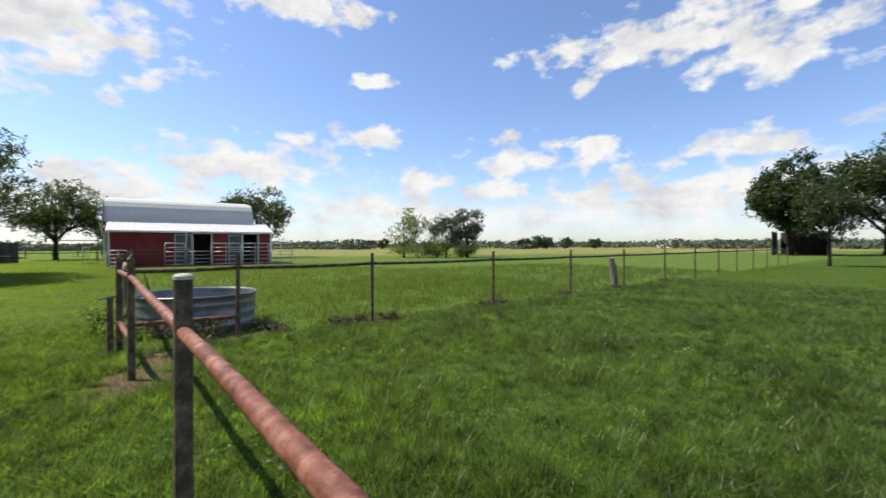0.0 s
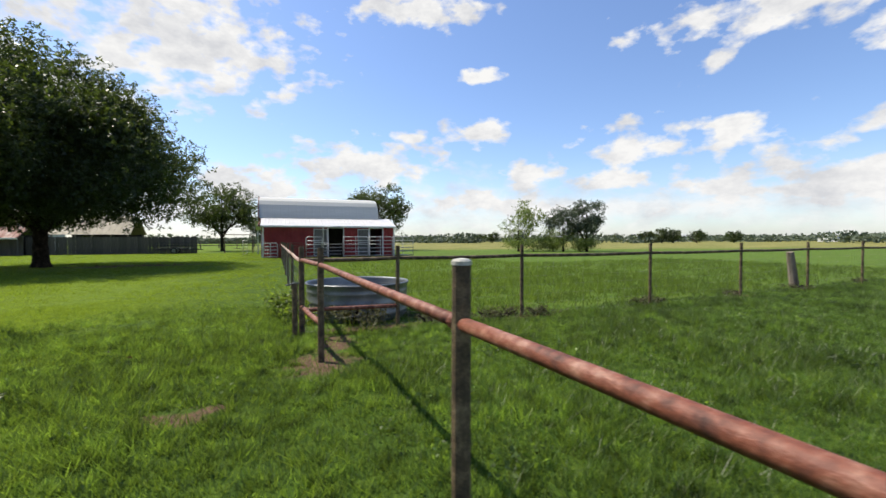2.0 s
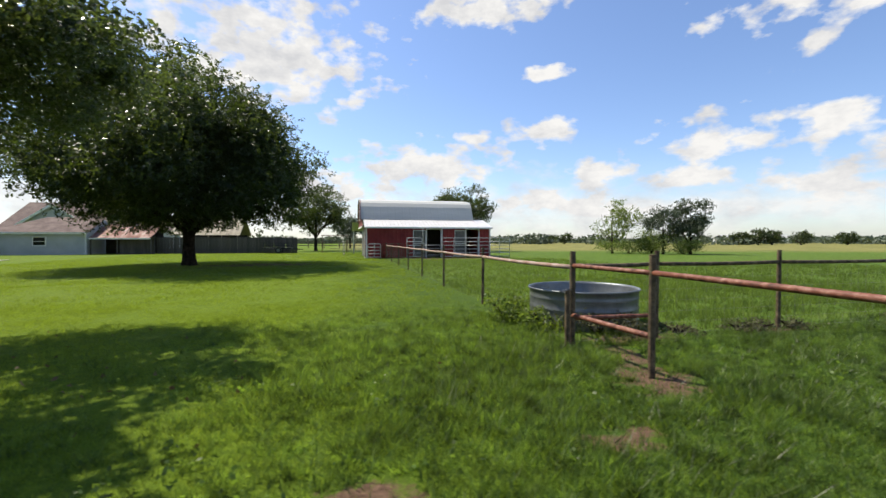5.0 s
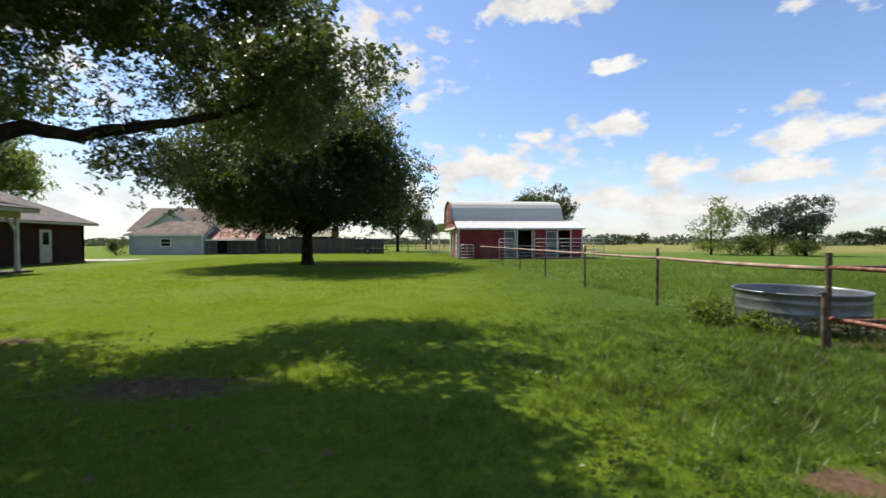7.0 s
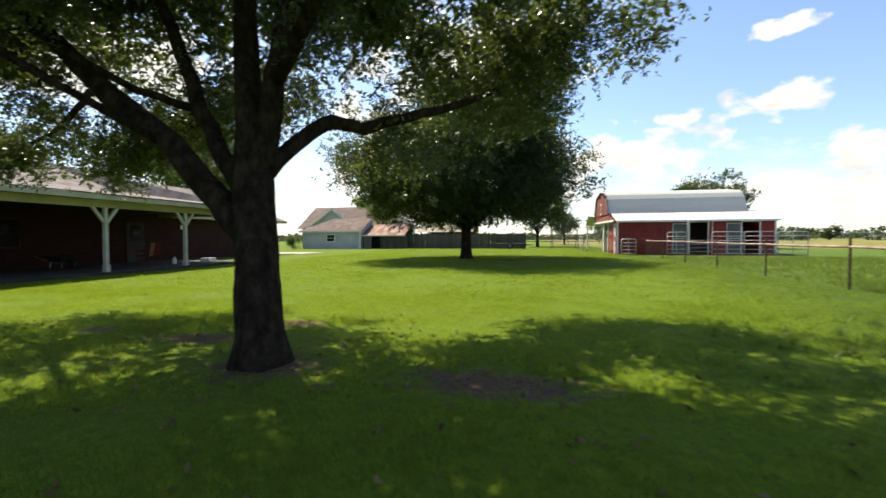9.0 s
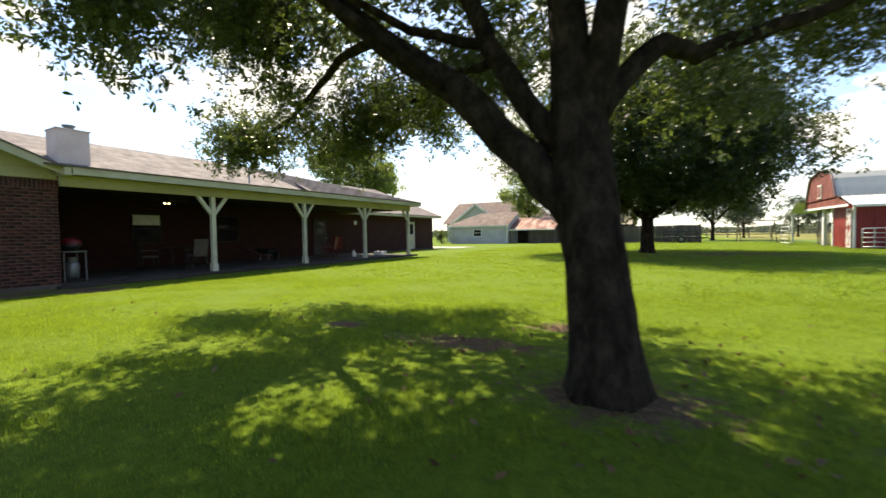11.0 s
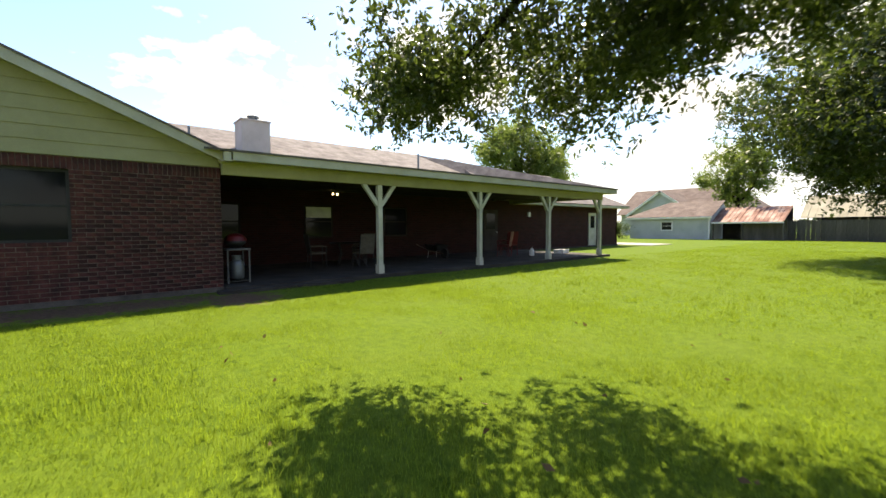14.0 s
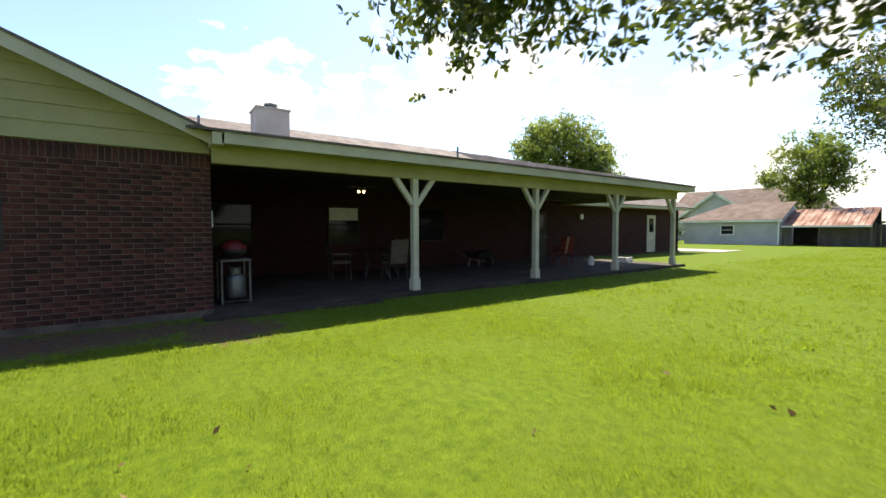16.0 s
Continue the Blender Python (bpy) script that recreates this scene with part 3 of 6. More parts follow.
# ---- barn ----
def ribbed(x0, x1, z0, z1, y, step=0.3, depth=0.02, out=-1):
    """Ribbed steel sheet in the xz plane."""
    g = Geo()
    xs = []
    x = x0
    while x < x1 - 1e-6:
        e = min(x + step, x1)
        w = e - x
        xs += [(x, 0), (x + w * 0.72, 0), (x + w * 0.78, depth), (x + w * 0.94, depth)]
        x = e
    xs.append((x1, 0))
    k = len(g.v)
    for x, d in xs:
        g.v += [(x, y + out * d, z0), (x, y + out * d, z1)]
    for i in range(len(xs) - 1):
        g.f.append((k + 2 * i, k + 2 * i + 2, k + 2 * i + 3, k + 2 * i + 1))
    return g


def ribbed_strip(profile, x0, x1, step=0.3, depth=0.018, thick=0.03):
    """Ribbed roof sheet that follows a (y, z) profile along x."""
    g = Geo()
    xs = []
    x = x0
    while x < x1 - 1e-6:
        e = min(x + step, x1)
        w = e - x
        xs += [(x, 0), (x + w * 0.8, 0), (x + w * 0.85, depth), (x + w * 0.95, depth)]
        x = e
    xs.append((x1, 0))
    m = len(profile)
    nrm = []
    for i in range(m):
        a, b = profile[max(i - 1, 0)], profile[min(i + 1, m - 1)]
        d = Vector((b[0] - a[0], b[1] - a[1])).normalized()
        nn = Vector((-d.y, d.x))
        nrm.append(nn if nn.y > 0 or abs(nn.y) < 1e-3 else nn)
    for x, d in xs:
        for (y, z), nn in zip(profile, nrm):
            g.v.append((x, y + nn.x * d, z + nn.y * d))
    for i in range(len(xs) - 1):
        for j in range(m - 1):
            a = i * m + j
            g.f.append((a, a + m, a + m + 1, a + 1))
    k = len(g.v)
    for x in (x0, x1):
        for (y, z), nn in zip(profile, nrm):
            g.v.append((x, y - nn.x * thick, z - nn.y * thick))
    for j in range(m - 1):
        g.f.append((k + j, k + j + 1, k + m + j + 1, k + m + j))
    return g


def build_barn():
    b = thing("barn", "red steel barn with a curved grey roof and stall openings", "barn")
    yf, yb, x0, x1 = 28.0, 38.6, -1.25, 8.68
    ym0, ym1, mx0, mx1 = 29.8, 36.8, -1.55, 7.80
    ze = 2.40
    # front wall, broken by two stall doorways
    doors = [(3.42, 4.62, 2.22), (6.66, 7.76, 2.22)]
    edges = [x0] + [v for d in doors for v in d[:2]] + [x1]
    for i in range(0, len(edges), 2):
        obj("wall", ribbed(edges[i], edges[i + 1], 0.0, ze, yf), M["redwall"], b)
    for a, c, h in doors:
        obj("wall", ribbed(a, c, h, ze, yf), M["redwall"], b)
    for a, c, h in doors:
        for x in (a, c):
            g = Geo().box(x - 0.035, x + 0.035, yf - 0.045, yf + 0.06, 0, h)
            obj("door_frame", g, M["white"], b, "pale steel door frame")
        obj("door_frame", Geo().box(a - 0.035, c + 0.035, yf - 0.047, yf + 0.06, h, h + 0.06), M["white"], b)
    # sliding doors pushed aside in front of the wall
    for a, c in ((2.34, 3.36), (5.70, 6.60)):
        d = obj("stall_door", ribbed(a, c, 0.06, 2.18, yf - 0.07, 0.24, 0.012), M["greypanel"], b, "grey steel stall door, slid open")
        for z in (0.1, 1.12, 2.14):
            obj("door_rail", Geo().box(a, c, yf - 0.115, yf - 0.085, z - 0.03, z + 0.03), M["tube"], d)
        for x in (a + 0.025, c - 0.025):
            obj("door_stile", Geo().box(x - 0.025, x + 0.025, yf - 0.112, yf - 0.088, 0.13, 2.11), M["tube"], d)
    # back and floor of the stalls, shade put into their colour; side walls
    obj("inner_wall", Geo().box(x0 + 0.1, x1 - 0.1, ym0 + 0.9, ym0 + 0.98, 0, 3.0), M["dark"], b, "inner wall sheet, stall shade put into its dark colour")
    obj("stall_floor", Geo().box(x0 + 0.05, x1 - 0.05, yf + 0.1, ym0 + 0.9, 0.0, 0.03), M["dark"], b, "dirt floor, stall shade put into its dark colour")
    for x in (mx1 - 0.02,):
        s = Geo()
        s.face((x, yf + 0.02, 0), (x, ym1 + 1.8, 0), (x, ym1 + 1.8, ze), (x, ym1, 3.05), (x, 33.3, 4.9), (x, ym0, 3.05), (x, yf + 0.02, ze))
        obj("end_wall", s, M["redwall"], b)
    # lean-to end on the left: red panel, white-framed opening, dark sheet for the shaded gap
    def side_panel(ya, yc, z0, za, zc, x=x0):
        s = Geo()
        n = max(2, int((yc - ya) / 0.3))
        for i in range(n):
            t0, t1 = i / n, (i + 0.9) / n
            for (ta, tb, dx) in ((t0, t0 + 0.72 / n, 0.0), (t0 + 0.72 / n, (i + 1) / n, -0.018)):
                a, c = ya + (yc - ya) * ta, ya + (yc - ya) * tb
                s.face((x + dx, a, z0), (x + dx, c, z0), (x + dx, c, za + (zc - za) * tb), (x + dx, a, za + (zc - za) * ta))
        return s
    obj("end_wall", side_panel(28.02, 31.6, 0.0, ze, 2.75), M["redwall"], b, "sunlit red steel end wall")
    obj("corner_trim", Geo().box(x0 - 0.05, x0 + 0.06, yf - 0.05, yf + 0.06, 0, ze), M["white"], b)
    obj("corner_trim", Geo().box(x1 - 0.06, x1 + 0.05, yf - 0.05, yf + 0.06, 0, ze), M["white"], b)
    obj("end_trim", Geo().box(x0 - 0.06, x0 + 0.06, 31.6, 31.75, 0, 2.7), M["white"], b, "white door post")
    obj("end_trim", Geo().box(x0 - 0.10, x0 + 0.06, 33.4, 33.75, 0, 2.7), M["white"], b, "white door post")
    # sheet coloured as the shade of the open gap
    obj("end_wall", side_panel(33.75, 36.8, 0.0, 2.75, 2.75, x0 + 0.3), M["dark"], b, "dark sheet standing for the shaded open gap")
    obj("side_roof", slab_roof([(x0 - 0.32, 27.65, 2.44), (x0 - 0.32, 37.4, 2.52), (mx0 + 0.02, 37.4, 2.82), (mx0 + 0.02, 29.4, 2.82)], 0.05), M["browngable"], b, "faded red pent roof")
    obj("side_fascia", Geo().beam((x0 - 0.33, 27.65, 2.40), (x0 - 0.33, 37.4, 2.48), 0.03, 0.13), M["white"], b, "white fascia board")
    obj("gable_foot", Geo().box(mx0, mx0 + 0.05, 29.4, 37.2, 2.4, 3.0), M["browngable"], b)
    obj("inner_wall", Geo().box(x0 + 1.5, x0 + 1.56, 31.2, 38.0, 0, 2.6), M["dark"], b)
    # cross-braced door panel at the front corner
    d = obj("brace_door", Geo().box(x0 - 0.10, x0 - 0.06, 28.05, 28.75, 0.05, 2.2), M["redwall"], b, "red door panel with white cross brace")
    for p, q in (((28.07, 0.1), (28.73, 1.1)), ((28.73, 0.1), (28.07, 1.1)), ((28.07, 1.15), (28.73, 2.15)), ((28.73, 1.15), (28.07, 2.15)), ((28.05, 0.08), (28.75, 0.08)), ((28.05, 2.17), (28.75, 2.17)), ((28.08, 0.05), (28.08, 2.2)), ((28.72, 0.05), (28.72, 2.2))):
        obj("brace", Geo().beam((x0 - 0.115, p[0], p[1]), (x0 - 0.115, q[0], q[1]), 0.08, 0.025, (1, 0, 0)), M["white"], d)
    # roofs
    obj("lean_to_roof", ribbed_strip([(27.62, 2.40), (29.0, 2.78), (30.05, 3.10)], x0 - 0.15, x1 + 0.12), M["rooflight"], b, "bright steel lean-to roof")
    obj("lean_to_roof", ribbed_strip([(36.6, 3.10), (37.9, 2.75), (39.2, 2.35)], x0 - 0.9, x1), M["rooflight"], b, "bright steel lean-to roof")
    obj("fascia", Geo().box(x0 - 0.15, x1 + 0.12, 27.60, 27.63, 2.28, 2.395), M["white"], b)
    prof = []
    for y, z in ((29.8, 3.05), (30.1, 3.6), (30.42, 4.15), (30.7, 4.48), (31.1, 4.68), (32.2, 4.84), (33.3, 4.98), (34.4, 4.84), (35.5, 4.68), (35.9, 4.48), (36.2, 4.15), (36.5, 3.6), (36.8, 3.05)):
        prof.append((y, z))
    obj("main_roof", ribbed_strip(prof, mx0 - 0.12, mx1 + 0.05, 0.6, 0.004), M["roofsteel"], b, "curved grey steel roof")
    s = Geo()
    s.face(*[(mx0, y, z - 0.04) for y, z in prof[::-1]], (mx0, ym0 + 0.1, 2.9), (mx0, ym1 - 0.1, 2.9))
    obj("gable", s, M["browngable"], b, "faded red gable boards")
    for (y, z), (y2, z2) in zip(prof, prof[1:]):
        obj("gable_trim", Geo().beam((mx0 - 0.05, y, z - 0.05), (mx0 - 0.05, y2, z2 - 0.05), 0.1, 0.05, (1, 0, 0)), M["browngable"], b)
    obj("loft_door", Geo().box(mx0 - 0.06, mx0 - 0.02, 32.9, 33.8, 3.1, 4.0), M["white"], b, "white loft hatch frame")
    obj("loft_panel", Geo().box(mx0 - 0.075, mx0 - 0.05, 33.0, 33.7, 3.2, 3.9), M["browngable"], b)
    for y in (38.9,):
        for x in (x0 - 0.8, 3.5, x1 - 0.1):
            obj("roof_post", Geo().box(x, x + 0.12, y, y + 0.12, 0, 2.4), M["white"], b)


build_barn()


def corral_panel(x, y, length, turn, label="grey tubular steel corral panel by the barn", h=1.55, rails=6, z0=0.12):
    p = thing("livestock_fence", label, "fence", "corral fences", at=(x, y, 0), turn=turn)
    r = 0.026
    obj("frame", Geo().tube([(0, 0, z0 * 0.3), (0, 0, h - 0.08), (0.08, 0, h), (length - 0.08, 0, h), (length, 0, h - 0.08), (length, 0, z0 * 0.3)], r, 8), M["tube"], p, "", True)
    for k in range(rails - 1):
        z = z0 + (h - z0) * k / (rails - 1)
        obj("rail", Geo().tube([(0, 0, z), (length, 0, z)], r * 0.9, 8), M["tube"], p, "", True)
    obj("stay", Geo().box(length / 2 - 0.02, length / 2 + 0.02, -0.01, 0.01, z0, h), M["tube"], p)
    return p


def build_corral():
    corral_panel(-1.2, 26.9, 0.95, 0, h=1.1, rails=5)
    red = corral_panel(-0.1, 27.05, 1.6, 0, "rust-red tubular steel gate by the barn wall", h=1.1, rails=6)
    for part in red.children:
        part.data.materials.clear()
        part.data.materials.append(M["rust"])
    corral_panel(1.72, 26.9, 1.15, 0)
    corral_panel(4.4, 26.8, 1.9, 0)
    corral_panel(6.33, 26.8, 1.9, 0)
    corral_panel(8.26, 26.85, 1.75, 4)
    corral_panel(-3.0, 34.2, 3.6, 88, h=1.3, rails=5)
    g = thing("corral_gate", "tall grey tube gate frame before the stall door", "gate", at=(2.95, 26.85, 0))
    obj("frame", Geo().tube([(0, 0, 0), (0, 0, 2.2), (0.1, 0, 2.3), (1.4, 0, 2.3), (1.5, 0, 2.2), (1.5, 0, 0)], 0.032, 8), M["tube"], g, "", True)
    for z in (0.25, 0.5, 0.75, 1.0):
        obj("rail", Geo().tube([(0, 0, z), (1.5, 0, z)], 0.018, 8), M["tube"], g, "", True)


build_corral()
# ---- ranch house ----
HX, HY = -22.24, 0.67          # north-east corner of the brick wing
BACK = -27.2                   # back wall of the patio


def wall_with_hole(x0, x1, y0, y1, z0, z1, hole=None):
    """A wall slab facing x, with an optional window hole (y0, y1, z0, z1)."""
    g = Geo()
    if not hole:
        return g.box(x0, x1, y0, y1, z0, z1)
    a, b, c, d = hole
    g.box(x0, x1, y0, a, z0, z1).box(x0, x1, b, y1, z0, z1).box(x0, x1, a, b, z0, c).box(x0, x1, a, b, d, z1)
    return g


def window_x(parent, x, y0, y1, z0, z1, frame_mat, name="window", sash=True, face=1):
    """A window facing x: frame, sash bar, two panes."""
    w = obj(name, Geo().box(x - 0.05, x, y0, y1, z1 - 0.05, z1).box(x - 0.05, x, y0, y1, z0, z0 + 0.05).box(x - 0.05, x, y0, y0 + 0.05, z0 + 0.05, z1 - 0.05).box(x - 0.05, x, y1 - 0.05, y1, z0 + 0.05, z1 - 0.05), frame_mat, parent, "window frame")
    zm = (z0 + z1) / 2
    obj("pane", Geo().box(x - 0.035, x - 0.025, y0 + 0.05, y1 - 0.05, z0 + 0.05, zm - 0.02), M["glass"], w, "dark reflecting glass")
    obj("pane", Geo().box(x - 0.025, x - 0.015, y0 + 0.05, y1 - 0.05, zm + 0.02, z1 - 0.05), M["glass"], w, "dark reflecting glass")
    obj("sash_bar", Geo().box(x - 0.04, x - 0.005, y0 + 0.05, y1 - 0.05, zm - 0.02, zm + 0.02), frame_mat, w)
    return w


def build_house():
    h = thing("house", "dark red brick ranch house with a deep covered patio", "house")
    wz0, wz1 = 0.09, 2.54
    win = (-3.2, -1.68, 1.08, 2.33)
    # brick wing
    core = obj("brick_wall", wall_with_hole(HX - 0.2, HX - 0.006, -12.0, HY - 0.012, wz0, wz1, win), M["mortar"], h, "dark red brick wall with grey mortar")
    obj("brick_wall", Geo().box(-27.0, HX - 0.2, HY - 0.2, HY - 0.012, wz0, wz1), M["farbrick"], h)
    obj("footing", Geo().box(HX - 0.3, HX + 0.03, -12.0, HY + 0.02, -0.1, wz0), M["footing"], h, "dark grey-brown concrete footing")
    window_x(h, HX - 0.08, *win, M["black"])
    obj("curtain", Geo().box(HX - 0.19, HX - 0.17, win[0] + 0.1, win[1] - 0.1, win[2] + 0.05, win[2] + 0.5), M["white"], h, "pale curtain behind the glass")
    obj("room", Geo().box(HX - 2.2, HX - 2.1, -6, 0, 0.1, 2.5).box(HX - 2.2, HX - 0.25, -6, 0, 0.05, 0.1), M["dark"], h, "dark room behind the window")
    # gable with lap siding; the rake climbs to the south
    slope, zr = 0.418, 2.71
    ridge_y = -6.4
    rows = 13
    for i in range(rows):
        z0 = 2.55 + i * 0.235
        z1 = z0 + 0.235
        yn0 = HY - max(0.0, (z0 - zr)) / slope
        yn1 = HY - max(0.0, (z1 - zr)) / slope
        ys0, ys1 = 2 * ridge_y - yn0, 2 * ridge_y - yn1
        if yn1 - ys1 < 0.2:
            break
        s = Geo().face((HX + 0.03, ys0, z0), (HX + 0.03, yn0, z0), (HX + 0.012, yn1, z1 + 0.01), (HX + 0.012, ys1, z1 + 0.01))
        s.face((HX - 0.05, ys0, z0), (HX - 0.05, yn0, z0), (HX + 0.03, yn0, z0), (HX + 0.03, ys0, z0))
        obj("siding_board", s, M["siding"], h, "")
    obj("gable_backing", Geo().box(HX - 0.2, HX - 0.02, -12.0, HY - 0.012, 2.542, 2.74), M["siding"], h)
    obj("return_board", Geo().box(HX - 0.06, HX + 0.46, HY - 0.03, HY + 0.13, 2.64, 2.82), M["fascia"], h, "pale eave return")
    # rake fascia and roof of the wing
    zt = zr + (HY - ridge_y) * slope
    xe = HX + 0.32
    for ya, yc in ((HY + 0.10, ridge_y), (2 * ridge_y - HY, ridge_y)):
        za = zr - 0.02
        obj("rake_board", slab_roof([(xe - 0.03, ya, za + 0.09), (xe, ya, za + 0.09), (xe, yc, zt + 0.11), (xe - 0.03, yc, zt + 0.11)], 0.17), M["fascia"], h, "pale rake board")
        obj("rake_soffit", slab_roof([(HX - 0.05, ya, za + 0.0), (xe - 0.03, ya, za + 0.0), (xe - 0.03, yc, zt + 0.02), (HX - 0.05, yc, zt + 0.02)], 0.02), M["siding"], h)
        obj("roof", slab_roof([(-31.0, ya, za + 0.13), (xe + 0.02, ya, za + 0.13), (xe + 0.02, yc, zt + 0.15), (-31.0, yc, zt + 0.15)], 0.035), M["shingle"], h, "brown-grey shingle roof")
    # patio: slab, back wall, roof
    obj("patio_slab", Geo().box(BACK, -22.0, HY - 0.012, 15.7, -0.1, 0.1), M["concrete"], h, "dark concrete patio slab, patio shade put into its colour", bevel=0.01)
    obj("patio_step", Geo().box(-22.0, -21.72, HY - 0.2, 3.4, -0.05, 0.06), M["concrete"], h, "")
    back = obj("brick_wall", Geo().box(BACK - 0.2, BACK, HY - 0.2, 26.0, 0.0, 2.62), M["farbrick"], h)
    for y0, y1 in ((1.2, 2.25), (4.35, 5.4), (7.6, 8.7)):
        w = window_x(h, BACK + 0.04, y0, y1, 0.95, 2.1, M["stain_shade"])
        if 4 < y0 < 5:
            obj("blind", Geo().box(BACK + 0.028, BACK + 0.036, y0 + 0.06, y1 - 0.06, 1.66, 2.04), M["white"], w, "white roller blind, half drawn")
    for y0, y1 in ((13.2, 14.2), (22.45, 23.3)):
        d = obj("door", Geo().box(BACK + 0.002, BACK + 0.045, y0, y1, 0.1, 2.13), M["postpaint"] if y0 > 20 else M["dark"], h, "house door")
        obj("door_pane", Geo().box(BACK + 0.046, BACK + 0.052, y0 + 0.2, y1 - 0.2, 1.2, 1.95), M["glass"], d)
        obj("door_knob", Geo().lathe([(0.0, 0.06), (0.03, 0.05), (0.035, 0.03), (0.012, 0.0)], (BACK + 0.08, y1 - 0.08, 1.0), 10), M["tube"], d)
    yb0, yb1 = HY, 15.25
    xb = -22.18
    obj("beam", Geo().box(xb - 0.07, xb + 0.07, yb0, yb1, 2.40, 2.72), M["siding"], h, "cream painted beam", bevel=0.006)
    obj("beam", Geo().box(BACK, xb - 0.07, yb1 - 0.14, yb1, 2.45, 2.72), M["siding"], h)
    obj("patio_ceiling", Geo().box(BACK, xb - 0.07, yb0, yb1 - 0.14, 2.62, 2.66), M["stain_shade"], h, "patio ceiling, shade put into its dark brown")
    xe = -21.78
    obj("eave_board", Geo().box(xe - 0.03, xe, yb0 + 0.1, yb1 + 0.55, 2.66, 2.83), M["fascia"], h, "pale eave board")
    obj("eave_soffit", Geo().box(xb + 0.07, xe - 0.03, yb0 + 0.1, yb1 + 0.5, 2.66, 2.68), M["siding"], h)
    zr2 = 5.36
    xr = -32.0
    obj("roof", slab_roof([(xe + 0.03, yb0 - 0.3, 2.87), (xe + 0.03, yb1 + 0.6, 2.87), (-27.8, yb1 - 2.0, 3.70), (-27.8, yb0 - 2.2, 3.70)], 0.04), M["shingle"], h, "brown-grey shingle roof")
    obj("roof", slab_roof([(-27.8, yb0 - 2.2, 3.70), (-27.8, yb1 - 2.0, 3.70), (xr, 12.6, zr2), (xr, yb0 - 6.0, zr2)], 0.04), M["shingle"], h, "brown-grey shingle roof")
    obj("roof", slab_roof([(xe + 0.03, yb1 + 0.6, 2.87), (xr, yb1 + 0.6, 3.2), (xr, 12.6, zr2), (-27.8, yb1 - 2.0, 3.70)], 0.04), M["shingle"], h)
    obj("end_board", Geo().box(BACK, xe, yb1 + 0.53, yb1 + 0.56, 2.68, 2.83), M["fascia"], h)
    # far wing beyond the patio, hip roof
    obj("brick_wall", Geo().box(-34, BACK, 25.8, 26.0, 0.0, 2.5), M["farbrick"], h)
    obj("far_footing", Geo().box(-34, BACK + 0.04, 15.7, 26.05, -0.1, 0.09), M["concrete"], h)
    e = BACK + 0.55
    obj("eave_board", Geo().box(e - 0.03, e, 15.4, 26.6, 2.46, 2.60), M["fascia"], h)
    obj("eave_soffit", Geo().box(BACK, e - 0.03, 15.4, 26.6, 2.46, 2.48), M["siding"], h)
    obj("roof", slab_roof([(e + 0.02, 14.0, 2.62), (e + 0.02, 26.65, 2.62), (-30.6, 23.0, 4.75), (-30.6, 14.0, 4.75)], 0.04), M["shingle"], h)
    obj("roof", slab_roof([(e + 0.02, 26.65, 2.62), (-34.6, 26.65, 2.62), (-30.6, 23.0, 4.75)], 0.04), M["shingle"], h)
    s = Geo().face((-30.6, 14.0, 4.72), (-28.0, 14.0, 3.55), (-32.5, 14.0, 3.55))
    obj("dormer_gable", s, M["siding"], h)
    obj("small_roof", slab_roof([(-26.6, 13.0, 3.35), (-26.6, 15.0, 3.35), (-30.6, 14.0, 5.05), (-30.6, 13.6, 5.05)], 0.05), M["shingle"], h)
    # posts with diagonal braces and plinths
    for i, y in enumerate((4.38, 8.04, 11.6, 15.12)):
        p = obj("post", Geo().box(xb - 0.065, xb + 0.065, y - 0.065, y + 0.065, 0.1, 2.40), M["postpaint"], h, "cream painted timber post", bevel=0.006)
        obj("plinth", Geo().box(xb - 0.09, xb + 0.09, y - 0.085, y + 0.085, 0.1, 0.34), M["postpaint"], p, bevel=0.006)
        for s in (-1, 1):
            if i == 3 and s == 1:
                continue
            obj("brace", Geo().beam((xb, y + s * 0.05, 1.88), (xb, y + s * 0.46, 2.42), 0.10, 0.09, (1, 0, 0)), M["postpaint"], p)
    # chimney
    c = obj("chimney", Geo().box(-28.95, -28.05, 2.6, 3.54, 3.2, 4.98), M["chimney"], h, "pale boxed chimney", bevel=0.01)
    obj("chimney_top", Geo().box(-28.98, -28.02, 2.57, 3.57, 4.98, 5.02), M["chimney"], c)
    obj("flue_cap", Geo().lathe([(0.0, 0.2), (0.2, 0.19), (0.2, 0.14), (0.15, 0.13), (0.15, 0.07), (0.2, 0.06), (0.15, 0.04), (0.15, 0.0)], (-28.5, 3.1, 5.03), 16), M["galv"], c, "metal flue cap")
    for x, y, z in ((-27.0, 9.2, 3.95), (-29.0, 1.2, 4.3)):
        obj("vent_pipe", Geo().tube([(x, y, z - 0.3), (x, y, z + 0.42)], 0.04, 8), M["galv"], h)
    return h, win


HOUSE, WIN = build_house()


# ---- neighbours ----
def lap_wall(parent, x0, x1, y, z0, z1, mat, step=0.2):
    n = int(round((z1 - z0) / step))
    for i in range(n):
        g = Geo()
        a, b = z0 + (z1 - z0) * i / n, z0 + (z1 - z0) * (i + 1) / n
        g.face((x0, y - 0.02, a), (x1, y - 0.02, a), (x1, y - 0.004, b), (x0, y - 0.004, b))
        g.face((x0, y, a), (x1, y, a), (x1, y - 0.02, a), (x0, y - 0.02, a))
        obj("siding_board", g, mat, parent)


